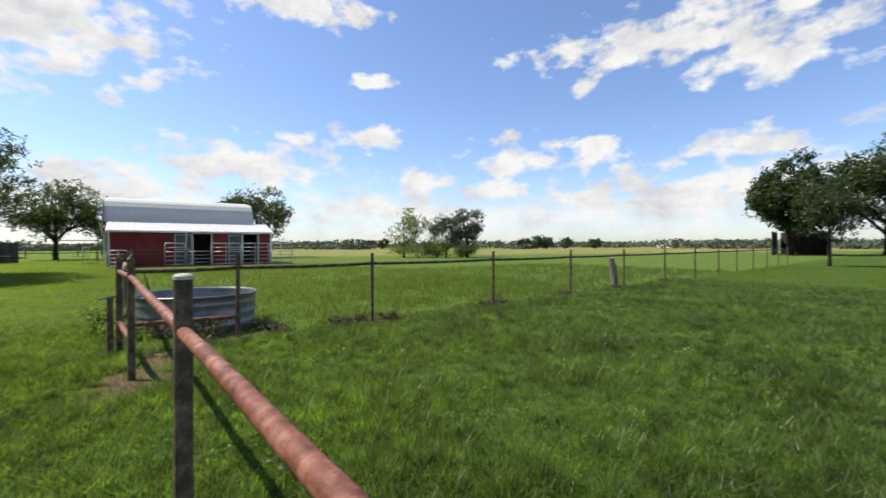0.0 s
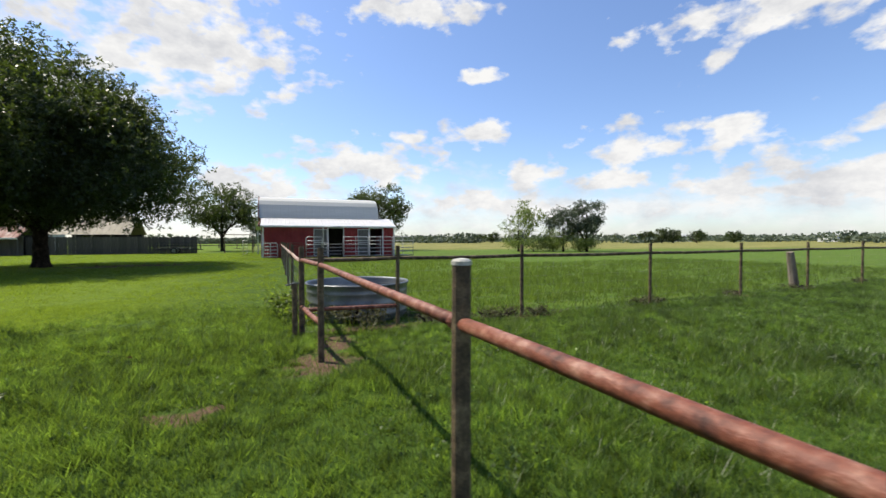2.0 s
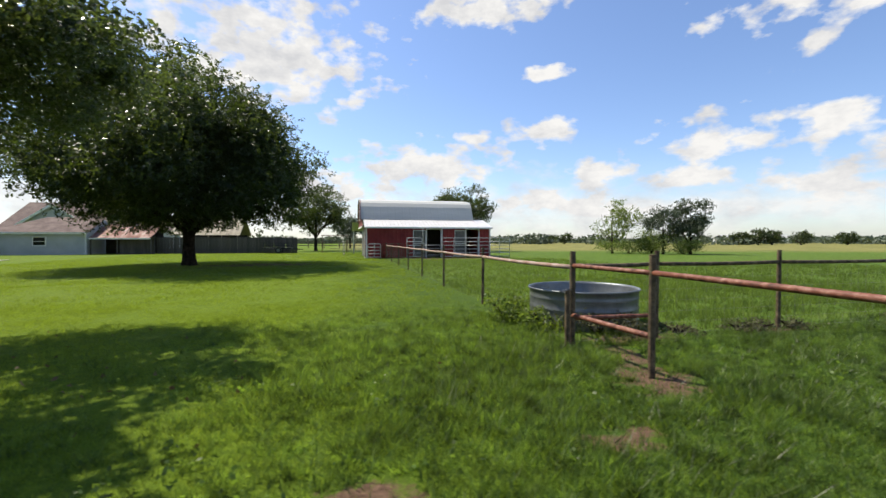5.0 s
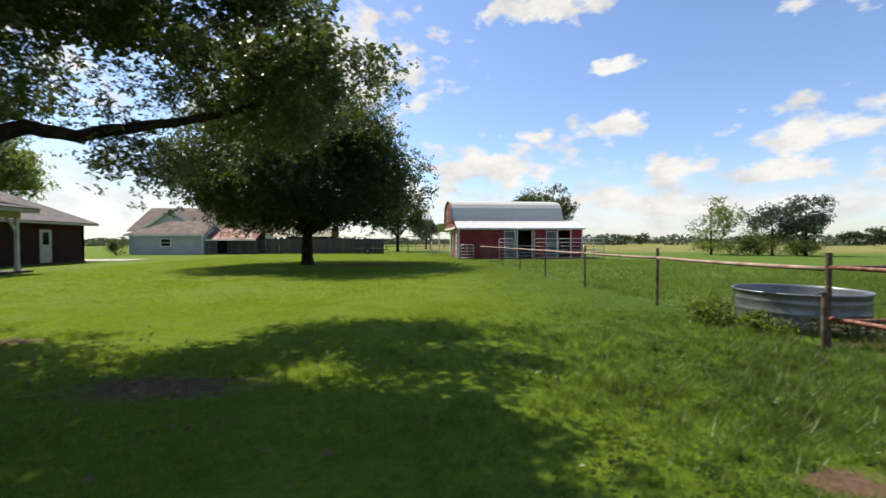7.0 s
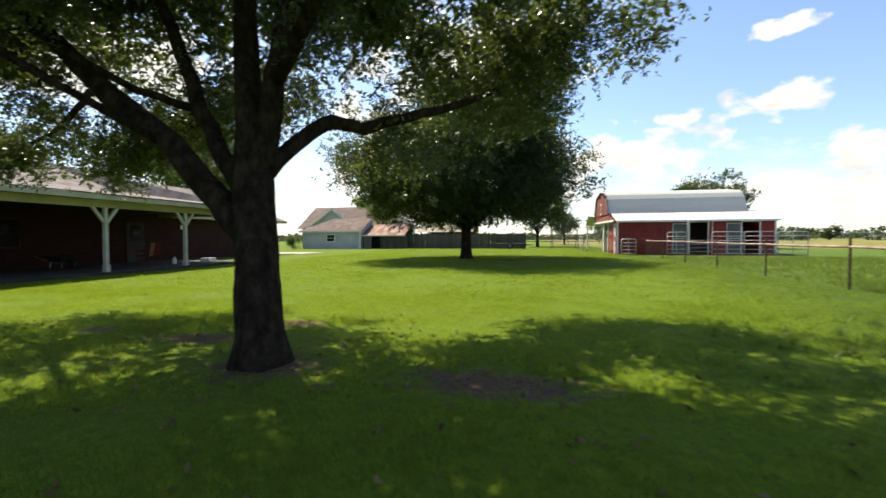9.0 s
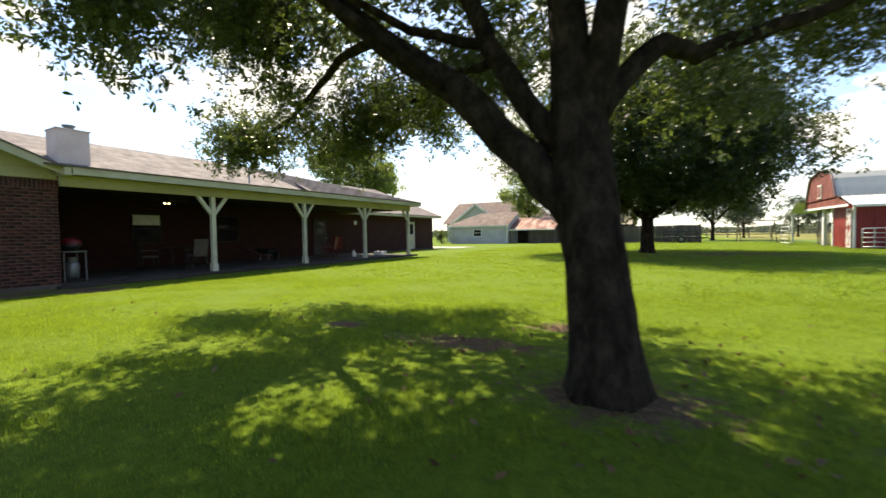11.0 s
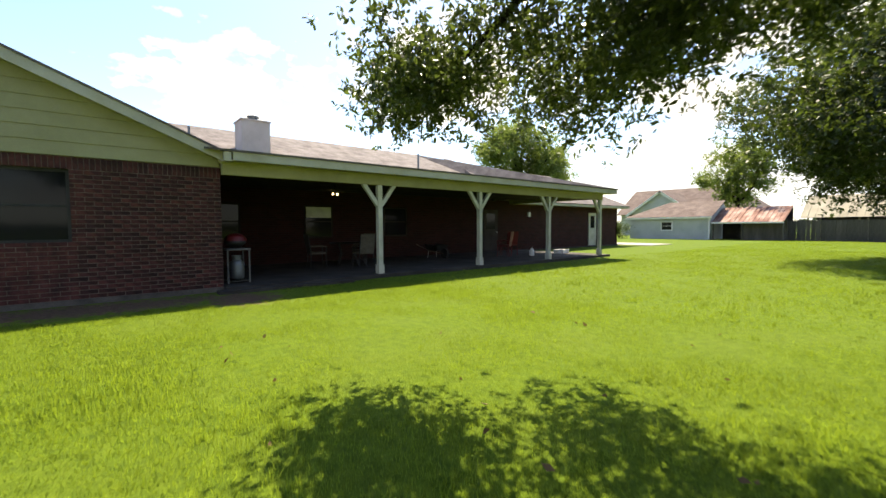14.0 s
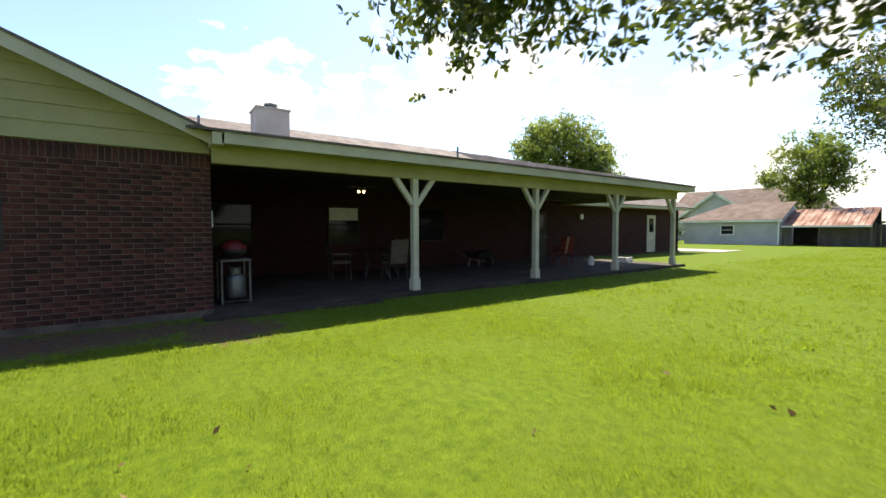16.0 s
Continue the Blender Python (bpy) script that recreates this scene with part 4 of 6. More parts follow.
def build_neighbours():
    s = thing("shed", "pale grey sided shed with a brown shingle roof", "shed")
    y0, y1, x0, x1, e, rz = 42.3, 48.6, -34.45, -27.0, 2.12, 3.6
    lap_wall(s, x0, x1, y0, -0.05, e, M["blueshed"])
    obj("end_wall", Geo().face((x1, y0, -0.05), (x1, y1, -0.05), (x1, y1, e), (x1, (y0 + y1) / 2, rz), (x1, y0, e)), M["blueshed"], s)
    obj("end_wall", Geo().face((x0, y0, -0.05), (x0, y1, -0.05), (x0, y1, e), (x0, y0, e)), M["blueshed"], s)
    ym = (y0 + y1) / 2
    obj("roof", slab_roof([(x0 - 0.35, y0 - 0.35, e + 0.02), (x1 + 0.3, y0 - 0.35, e + 0.02), (x1 + 0.3, ym, rz + 0.1), (x0 + 2.6, ym, rz + 0.1)], 0.05), M["shingle_brown"], s, "brown shingle roof")
    obj("roof", slab_roof([(x0 - 0.35, y0 - 0.35, e + 0.02), (x0 + 2.6, ym, rz + 0.1), (x0 - 0.35, y1 + 0.3, e + 0.02)], 0.05), M["shingle_brown"], s)
    obj("eave_board", Geo().box(x0 - 0.35, x1 + 0.3, y0 - 0.38, y0 - 0.35, e - 0.16, e), M["white"], s)
    obj("corner_trim", Geo().box(x1 - 0.08, x1 + 0.03, y0 - 0.035, y0 + 0.08, -0.05, e), M["white"], s)
    w = obj("window", Geo().box(-31.3, -31.22, y0 - 0.06, y0, 0.82, 1.72).box(-30.28, -30.2, y0 - 0.06, y0, 0.82, 1.72).box(-31.22, -30.28, y0 - 0.06, y0, 0.82, 0.9).box(-31.22, -30.28, y0 - 0.06, y0, 1.64, 1.72), M["white"], s, "white window frame")
    obj("pane", Geo().box(-31.22, -30.28, y0 - 0.03, y0 - 0.02, 0.9, 1.64), M["glass"], w)
    obj("sash_bar", Geo().box(-31.22, -30.28, y0 - 0.045, y0 - 0.03, 1.25, 1.29), M["white"], w)
    # low shed with a rusted roof
    r = thing("lean_to_shed", "low grey shed under a rusted corrugated roof", "shed")
    xa, xb = -26.9, -21.6
    obj("roof", ribbed_strip([(42.5, 1.60), (45.6, 3.0)], xa, xb, 0.35, 0.03), M["rustroof"], r, "rusted corrugated roof")
    obj("wall", Geo().box(-24.6, xb + 0.1, 43.2, 43.3, 0, 1.8), M["greyfence"], r)
    obj("back_wall", Geo().box(xa, xb, 45.5, 45.6, 0, 2.9), M["dark"], r)
    obj("eave_board", Geo().box(xa, xb, 42.46, 42.5, 1.47, 1.6), M["white"], r)
    for x in (xa + 0.05, -24.6, xb - 0.1):
        obj("post", Geo().box(x, x + 0.1, 42.6, 42.7, 0, 1.55), M["greyfence"], r)
    # house behind the shed
    n = thing("neighbour_house", "pale two-gabled house with a brown shingle roof", "house", at=(4.6, 0, 0))
    obj("wall", Geo().box(-47.7, -32.2, 57, 68, 0, 3.0).face((-47.7, 57, 3.0), (-47.7, 62.5, 6.3), (-47.7, 68, 3.0)), M["blueshed"], n)
    obj("roof", slab_roof([(-48.1, 56.3, 2.85), (-31.6, 56.3, 2.85), (-35.6, 62.5, 6.45), (-48.3, 62.5, 6.45)], 0.08), M["shingle_brown"], n)
    obj("roof", slab_roof([(-48.3, 62.5, 6.45), (-35.6, 62.5, 6.45), (-31.6, 69, 2.85), (-48.1, 69, 2.85)], 0.08), M["shingle_brown"], n)
    obj("roof", slab_roof([(-31.6, 56.3, 2.85), (-31.6, 69, 2.85), (-35.6, 62.5, 6.45)], 0.08), M["shingle_brown"], n)
    obj("gable", Geo().face((-45.7, 55.3, 2.8), (-37.5, 55.3, 2.8), (-41.6, 55.3, 5.6)), M["blueshed"], n)
    for x, q in ((-46.1, -41.6), (-37.1, -41.6)):
        obj("gable_roof", slab_roof([(x, 55.0, 2.7), (x, 61, 2.7), (q, 61, 5.81), (q, 55.0, 5.81)], 0.08), M["shingle_brown"], n)
        obj("rake_board", slab_roof([(x, 54.96, 2.7), (x, 55.0, 2.7), (q, 55.0, 5.8), (q, 54.96, 5.8)], 0.28), M["white"], n, "white rake board")
    # board fence, one board after another
    f = thing("board_fence", "weathered grey board fence behind the lawn", "fence")
    bd = Geo().box(-0.145, 0.145, -0.012, 0.012, 0, 1.72).mesh("board")
    bd.materials.append(M["greyfence"])
    rnd = random.Random(4)
    x = -21.5
    while x < -7.8:
        o = new("board", bd)
        o.parent = f
        o.matrix_basis = pose(x, 44.0 + 0.01 * rnd.random(), -0.05 + 0.05 * rnd.random(), 0, rnd.uniform(-0.6, 0.6), 0)
        x += 0.305
    for z in (0.35, 1.4):
        obj("fence_rail", Geo().box(-21.6, -7.7, 44.03, 44.08, z, z + 0.09), M["greyfence"], f)
    # carport behind it
    c = thing("carport", "beige metal carport roof behind the board fence", "carport")
    obj("roof", ribbed_strip([(46.0, 1.95), (49.0, 3.95), (52.0, 1.95)], -21.2, -14.2, 0.5, 0.03), M["beige"], c, "beige ribbed roof")
    for x in (-20.8, -17.6, -14.6):
        for y in (46.4, 51.6):
            obj("post", Geo().box(x, x + 0.12, y, y + 0.12, 0, 2.0), M["beige"], c)
    obj("back_wall", Geo().box(-21.0, -14.4, 51.7, 51.8, 0, 2.0), M["dark"], c)
    # trailer by the fence
    t = thing("utility_trailer", "dark steel utility trailer parked by the fence", "trailer", at=(-9.6, 42.6, 0))
    obj("bed", Geo().box(-1.5, 1.3, -0.7, 0.7, 0.5, 0.58), M["black"], t)
    for y in (-0.7, 0.68):
        for z in (0.8, 1.05):
            obj("side_rail", Geo().box(-1.5, 1.3, y, y + 0.03, z, z + 0.04), M["black"], t)
    for x in (-1.48, -0.5, 0.4, 1.26):
        obj("stake", Geo().box(x, x + 0.04, -0.71, -0.67, 0.5, 1.08), M["black"], t)
    for y in (-0.85, 0.72):
        wl = obj("wheel", Geo().tube([(0, y, 0.33), (0, y + 0.16, 0.33)], 0.33, 20), M["black"], t)
        obj("rim", Geo().tube([(0, y - 0.006, 0.33), (0, y + 0.166, 0.33)], 0.17, 14), M["galv"], wl)
    obj("tongue", Geo().beam((1.3, 0, 0.5), (2.4, 0, 0.4), 0.08, 0.08), M["black"], t)
    # concrete drive by the house
    obj("driveway", Geo().box(-40, -25.2, 26.6, 30.0, -0.05, 0.035), M["drive"], None, "pale concrete drive beside the house", kind="structure", category="drive")
    # open pens far along the fence
    p = thing("pole_shed", "dark open pole shed under the trees", "shed")
    obj("roof", slab_roof([(66, 7, 2.9), (75, 9, 2.9), (74, 14, 3.4), (65, 12, 3.4)], 0.1), M["roofsteel"], p)
    obj("back_wall", slab_roof([(66, 12.5, 0), (75, 14.5, 0), (75, 14.5, 3.0), (66, 12.5, 3.0)], 0.1), M["dark"], p)
    obj("end_wall", Geo().face((75, 9, 0), (74.5, 14, 0), (74.5, 14, 3.0), (75, 9, 2.9)), M["dark"], p)
    for k in range(5):
        x = 66.2 + 2.1 * k
        obj("post", Geo().box(x, x + 0.16, 7.1 + 0.45 * k, 7.26 + 0.45 * k, 0, 2.9), M["oldwood"], p)
    obj("front_board", Geo().beam((66, 7.0, 0.7), (75, 9.0, 0.7), 0.06, 1.2), M["dark"], p)


build_neighbours()
# ---- trees ----
def leaf_cloud(name, centres, size, mat, rng, droop=0.35, width=0.42, rosette=False, oval=False):
    """Loose folded leaves, one quad each, at the given centres."""
    n = len(centres)
    d = rng.normal(size=(n, 3))
    d[:, 2] -= droop
    d /= np.linalg.norm(d, axis=1)[:, None]
    s = np.cross(d, rng.normal(size=(n, 3)))
    s /= np.linalg.norm(s, axis=1)[:, None] + 1e-9
    k = np.cross(d, s)
    L = size * rng.uniform(0.65, 1.35, (n, 1))
    if rosette:
        centres = centres + d * L * 0.6
    if oval:
        v = np.empty((n, 6, 3))
        for i, (a, b, c) in enumerate(((-0.5, 0.0, 0.0), (-0.12, 0.4, 0.08), (0.24, 0.46, 0.05), (0.5, 0.0, -0.1), (0.24, -0.46, 0.05), (-0.12, -0.4, 0.08))):
            v[:, i] = centres + d * L * a + s * L * width * b + k * L * c
        return cloud_mesh(name, v.reshape(-1, 3), np.arange(6 * n).reshape(n, 6), mat)
    v = np.empty((n, 4, 3))
    v[:, 0] = centres - d * L * 0.5
    v[:, 1] = centres + s * L * width * 0.5 + k * L * 0.08 + d * L * 0.05
    v[:, 2] = centres + d * L * 0.5 - k * L * 0.10
    v[:, 3] = centres - s * L * width * 0.5 + k * L * 0.08 + d * L * 0.05
    return cloud_mesh(name, v.reshape(-1, 3), np.arange(4 * n).reshape(n, 4), mat)


def bend(a, b, rng, n=4, wob=0.12, sagz=0.0):
    a, b = np.array(a, float), np.array(b, float)
    L = np.linalg.norm(b - a)
    pts = []
    for i in range(n + 1):
        t = i / n
        p = a + (b - a) * t
        if 0 < i < n:
            p = p + rng.normal(size=3) * wob * L / n
        p[2] += sagz * L * math.sin(math.pi * t)
        pts.append(p)
    return pts


def tree(name, base, trunk, limbs, zones, anchors, leaves, size, seed, label, mat="leaf_oak", group="", spread=0.42, low=None, sides=10, twig=0.012, fill=0.35, oval=False, coarse_above=None, gaps=None):
    """trunk and limbs: lists of (x, y, z, radius) from the base; zones: ellipsoids (x, y, z, rx, ry, rz, share) that the crown fills."""
    rng = np.random.default_rng(seed)
    t = thing(name, label, "tree", group, at=base)
    g = Geo()
    # trunk with a flared, slightly lobed foot
    tp = [Vector(p[:3]) for p in trunk]
    fine = [tp[0]]
    fr = [trunk[0][3]]
    for (a, b), (p, q) in zip(zip(tp, tp[1:]), zip(trunk, trunk[1:])):
        k = max(2, int((b - a).length / 0.07))
        for i in range(1, k + 1):
            fine.append(a.lerp(b, i / k)); fr.append(p[3] + (q[3] - p[3]) * i / k)
    ns = sides * 3
    g.tube(fine, fr, ns)
    for i, c in enumerate(fine):
        for j in range(ns):
            v = Vector(g.v[i * ns + j])
            d = v - c
            a = 2 * math.pi * j / ns
            f = noise.noise((math.cos(a) * 5.5, math.sin(a) * 5.5, c.z * 1.6 + seed)) + 0.6 * noise.noise((math.cos(a) * 11, math.sin(a) * 11, c.z * 4.0 + seed))
            g.v[i * ns + j] = tuple(c + d * (1 + 0.085 * f))
    for v in range(len(g.v)):
        x, y, z = g.v[v]
        k = 1 + 0.06 * noise.noise((x * 3, y * 3, z * 1.5 + seed))
        if z < 0.35:
            k *= 1 + 0.5 * (0.35 - z) * (0.8 + 0.5 * math.sin(5 * math.atan2(y - trunk[0][1], x - trunk[0][0])))
        g.v[v] = (trunk[0][0] + (x - trunk[0][0]) * k if z < 0.5 else x, trunk[0][1] + (y - trunk[0][1]) * k if z < 0.5 else y, z)
    obj("trunk", g, M["bark"], t, "rough dark bark", True)
    nodes, rad = [], []
    for p in trunk[len(trunk) // 2:]:
        nodes.append(p[:3]); rad.append(p[3])
    for limb in limbs:
        pts = [limb[0][:3]]
        rr = [limb[0][3]]
        for a, b in zip(limb, limb[1:]):
            for i in (1, 2, 3):
                f = i / 3
                q = np.array(a[:3]) * (1 - f) + np.array(b[:3]) * f
                q = q + rng.normal(size=3) * 0.015
                pts.append(tuple(q)); rr.append(a[3] * (1 - f) + b[3] * f)
        obj("limb", Geo().tube(pts, rr, max(6, sides - 2)), M["bark"], t, "", True)
        nodes += pts[2:]; rad += rr[2:]
    # anchors of the twigs inside the crown
    A = []
    tot = sum(z[6] for z in zones)
    for zx, zy, zz, rx, ry, rz, share in zones:
        want = int(anchors * share / tot)
        got = 0
        while got < want:
            u = rng.normal(size=3)
            u /= np.linalg.norm(u)
            r = rng.uniform(fill, 1.0) ** 0.5
            k = 1 + 0.22 * noise.noise(tuple(u * 1.9 + seed))
            p = np.array((zx, zy, zz)) + u * r * k * np.array((rx, ry, rz))
            if low is not None and p[2] < low(p[0], p[1]):
                continue
            if gaps is not None and noise.noise(tuple(p * gaps[0] + seed)) < gaps[1]:
                continue
            A.append(p); got += 1
    A = np.array(A)
    N = [np.array(q) for q in nodes]
    R = list(rad)
    order = np.argsort([min(np.linalg.norm(a - q) for q in N) for a in A])
    bg = Geo()
    C = []
    per = leaves / len(A)
    arr = np.array(N)
    for i in order:
        a = A[i]
        d = np.linalg.norm(arr - a, axis=1)
        d = d + np.where(arr[:, 2] > a[2] + 0.4, 1.2, 0.0)
        j = int(np.argmin(d))
        pts = bend(arr[j], a, rng, 4, 0.16, 0.05)
        L = np.linalg.norm(a - arr[j])
        r0 = min(R[j] * 0.6, twig + 0.009 * L)
        rr = [r0 * (1 - 0.2 * k) for k in range(5)]
        bg.tube(pts, rr, 5, False)
        arr = np.vstack([arr, np.array(pts[2:])])
        R += rr[2:]
        m = int(rng.poisson(per))
        f = rng.uniform(0.25, 1.12, m)
        q = np.array(pts[0]) * (1 - f[:, None]) + a * f[:, None] if L < 2.2 else a + rng.normal(size=(m, 3)) * 0.15
        # small sprigs inside each spray
        sp = rng.normal(size=(max(3, m // 8), 3)) * spread * np.array((1.0, 1.0, 0.8))
        sp += np.array(pts[0]) * 0.2 + a * 0.8 - np.clip(rng.normal(size=(len(sp), 1)), -1, 1) * 0.2 * (a - np.array(pts[0])) * min(1.0, 1.5 / max(L, 0.1))
        q = sp[rng.integers(0, len(sp), m)] + rng.normal(size=(m, 3)) * size * 0.3
        C.append(q)
    obj("branchwork", bg, M["bark"], t, "thin dark branches", kind="stuff")
    C = np.vstack(C)
    if low is not None:
        zl = np.array([low(x, y) for x, y in C[:, :2]]) - 0.35
        C = C[C[:, 2] > zl]
    if coarse_above is not None:
        top = C[C[:, 2] > coarse_above]
        top = top[np.arange(len(top)) % 5 != 0]
        obj("upper_crown", leaf_cloud("upper_crown", top, size * 1.7, M[mat], rng, rosette=True, width=0.5), M[mat], t, "dense small leaves", kind="stuff")
        C = C[C[:, 2] <= coarse_above]
    me = leaf_cloud("crown", C, size, M[mat], rng, rosette=True, oval=oval)
    obj("crown", me, M[mat], t, "dense small leaves", kind="stuff")
    return t


def yard_oaks():
    # oak beside the path; coordinates from its foot
    trunk = [(0, 0, -0.1, 0.27), (-0.01, 0.02, 0.25, 0.239), (-0.09, 0.1, 0.9, 0.212), (-0.17, 0.19, 1.4, 0.217), (-0.24, 0.27, 1.9, 0.212), (-0.3, 0.32, 2.4, 0.154), (-0.38, 0.38, 3.3, 0.127), (-0.43, 0.42, 4.6, 0.0954), (-0.28, 0.45, 6.2, 0.053)]
    limbs = [
        [(-0.20, 0.16, 1.18, 0.14), (-0.58, 0.18, 1.66, 0.145), (-1.2, 0.18, 2.32, 0.135), (-1.9, 0.15, 2.88, 0.12), (-3.1, 0.15, 3.9, 0.085), (-4.5, 0.5, 4.6, 0.045)],
        [(-0.12, 0.32, 1.95, 0.09), (0.08, 0.68, 2.40, 0.09), (0.31, 1.02, 2.70, 0.085), (0.55, 1.45, 2.68, 0.08), (0.95, 1.75, 2.88, 0.07), (1.6, 2.2, 3.12, 0.058), (2.2, 3.2, 3.7, 0.038)],
        [(-0.4, 0.3, 1.8, 0.105), (-0.65, 0.35, 2.15, 0.10), (-1.0, 0.42, 2.7, 0.09), (-1.55, 0.6, 3.8, 0.075), (-2.5, 1.0, 5.1, 0.045)],
        [(-0.18, 0.27, 2.0, 0.13), (-0.06, 0.3, 2.4, 0.125), (0.1, 0.25, 3.2, 0.105), (0.6, 0.0, 4.6, 0.08), (1.3, -0.4, 6.0, 0.045)],
        [(0.05, 0.25, 2.9, 0.08), (1.1, -0.6, 3.4, 0.065), (2.3, -1.5, 3.8, 0.045), (3.3, -2.1, 4.0, 0.025)],
        [(-1.95, 0.15, 2.95, 0.055), (-3.2, 0.9, 3.25, 0.05), (-4.6, 1.7, 3.2, 0.04), (-6.2, 2.0, 2.8, 0.02)],
        [(-1.0, 0.42, 2.6, 0.045), (-1.6, 1.1, 2.85, 0.045), (-2.6, 2.2, 3.15, 0.036), (-4.6, 2.9, 3.1, 0.02)],
        [(-1.25, 0.15, 2.3, 0.045), (-2.0, -1.0, 3.0, 0.04), (-3.4, -2.2, 3.4, 0.025)],
        [(-1.0, 0.42, 2.75, 0.05), (-1.7, 0.2, 2.95, 0.042), (-2.5, -0.3, 3.5, 0.03)],
    ]
    zones = [(-1.95, 0.4, 5.3, 4.7, 4.4, 2.7, 1.0), (-3.5, -0.9, 3.15, 1.1, 1.1, 0.55, 0.08), (3.5, 2.1, 4.0, 0.8, 0.8, 0.5, 0.045), (-5.6, 1.85, 3.0, 1.2, 0.95, 0.6, 0.09), (-6.4, 1.85, 2.75, 0.75, 0.55, 0.38, 0.045), (-5.5, 3.1, 2.75, 0.7, 0.55, 0.4, 0.04), (-4.3, 2.75, 3.0, 1.1, 0.95, 0.65, 0.09), (-3.0, 3.2, 3.2, 1.25, 1.1, 0.7, 0.12), (-1.5, 2.6, 3.6, 1.1, 0.9, 0.7, 0.07), (-5.3, 0.75, 3.8, 1.1, 1.1, 0.7, 0.12), (-3.2, -1.6, 3.9, 1.5, 1.4, 0.7, 0.11), (2.3, 3.7, 4.2, 1.95, 1.8, 1.1, 0.34), (-0.1, 2.3, 5.3, 1.6, 1.4, 0.8, 0.12), (-2.5, 0.7, 5.6, 1.6, 1.4, 0.8, 0.14), (-4.0, 3.4, 3.15, 1.0, 0.8, 0.55, 0.09), (0.9, 2.1, 2.5, 0.6, 0.6, 0.4, 0.03), (1.9, 0.9, 4.6, 1.4, 1.6, 1.0, 0.17), (1.3, 1.9, 4.9, 1.3, 1.2, 0.7, 0.12), (-3.4, 0.4, 4.3, 1.9, 1.9, 0.9, 0.08), (-1.5, -1.8, 4.2, 2.0, 1.6, 0.9, 0.08)]

    def low(x, y):
        r = math.hypot(x + 0.3, y)
        if math.hypot(x - 0.9, y - 2.1) < 0.9:
            return 1.95
        if math.hypot(x - 2.3, y - 3.7) < 2.2:
            return 2.8
        if x < -4.9 and y > 0.9:
            return 2.42 + 0.12 * math.sin(3 * x + 2 * y)
        if x < -2.0 and y > 0.8:
            return 2.4 + 0.2 * math.sin(3 * x + 2 * y)
        if x < -2.6 and -2.2 < y < 0.8:
            return 2.55 + 0.2 * math.sin(3 * x + 2 * y)
        return 3.0 - 0.10 * max(0.0, r - 2.5) + 0.25 * noise.noise((x, y, 1.0))
    tree("oak_tree", (-9.87, -0.54, 0), trunk, limbs, zones, 1050, 300000, 0.062, 11, "large oak with a forked trunk and a low crown", low=low, sides=14, mat="leaf_near", spread=0.24, oval=True, twig=0.008, coarse_above=4.2, fill=0.08, gaps=(1.0, -0.02))

    # oak in the middle of the lawn
    trunk = [(0, 0, -0.1, 0.40), (0, 0, 0.3, 0.33), (0, 0, 1.2, 0.27), (0.02, 0, 1.9, 0.28), (0.0, 0, 2.6, 0.2), (-0.1, 0, 4.2, 0.15), (0.0, 0.1, 7.0, 0.08)]
    limbs = [
        [(0.05, 0, 1.75, 0.16), (0.7, -0.1, 2.2, 0.14), (1.6, -0.2, 2.9, 0.12), (3.4, -0.4, 4.0, 0.07), (5.2, -0.5, 4.8, 0.04)],
        [(-0.05, 0, 1.75, 0.17), (-0.6, -0.1, 2.3, 0.15), (-1.5, -0.3, 2.9, 0.12), (-3.3, -0.6, 4.2, 0.07), (-5.2, -0.8, 5.0, 0.04)],
        [(0, 0.1, 2.0, 0.14), (0.3, 1.2, 3.2, 0.11), (0.6, 3.0, 4.6, 0.06)],
        [(0, -0.1, 2.0, 0.14), (-0.2, -1.2, 3.3, 0.11), (-0.4, -3.2, 4.6, 0.06)],
        [(0, 0, 2.6, 0.14), (0.9, 0.2, 4.5, 0.11), (1.6, 0.4, 7.0, 0.05)],
        [(-0.1, 0, 2.9, 0.13), (-1.2, 0.1, 4.9, 0.10), (-2.2, 0.2, 7.2, 0.05)],
    ]
    zones = [(0.0, 0, 4.2, 7.3, 6.8, 2.2, 0.5), (-0.3, 0, 5.6, 7.3, 6.8, 3.4, 1.0), (0.0, 0.0, 7.6, 4.9, 4.9, 2.9, 0.45)]

    def low2(x, y):
        r = math.hypot(x, y)
        return 2.25 - 0.16 * max(0.0, r - 2.0) + 0.35 * noise.noise((x * 0.6, y * 0.6, 3.0))
    tree("oak_tree", (-11.05, 20.5, 0), trunk, limbs, zones, 950, 230000, 0.16, 23, "broad dark oak standing alone on the lawn", low=low2, spread=0.5, sides=12, gaps=(0.55, -0.08))


yard_oaks()


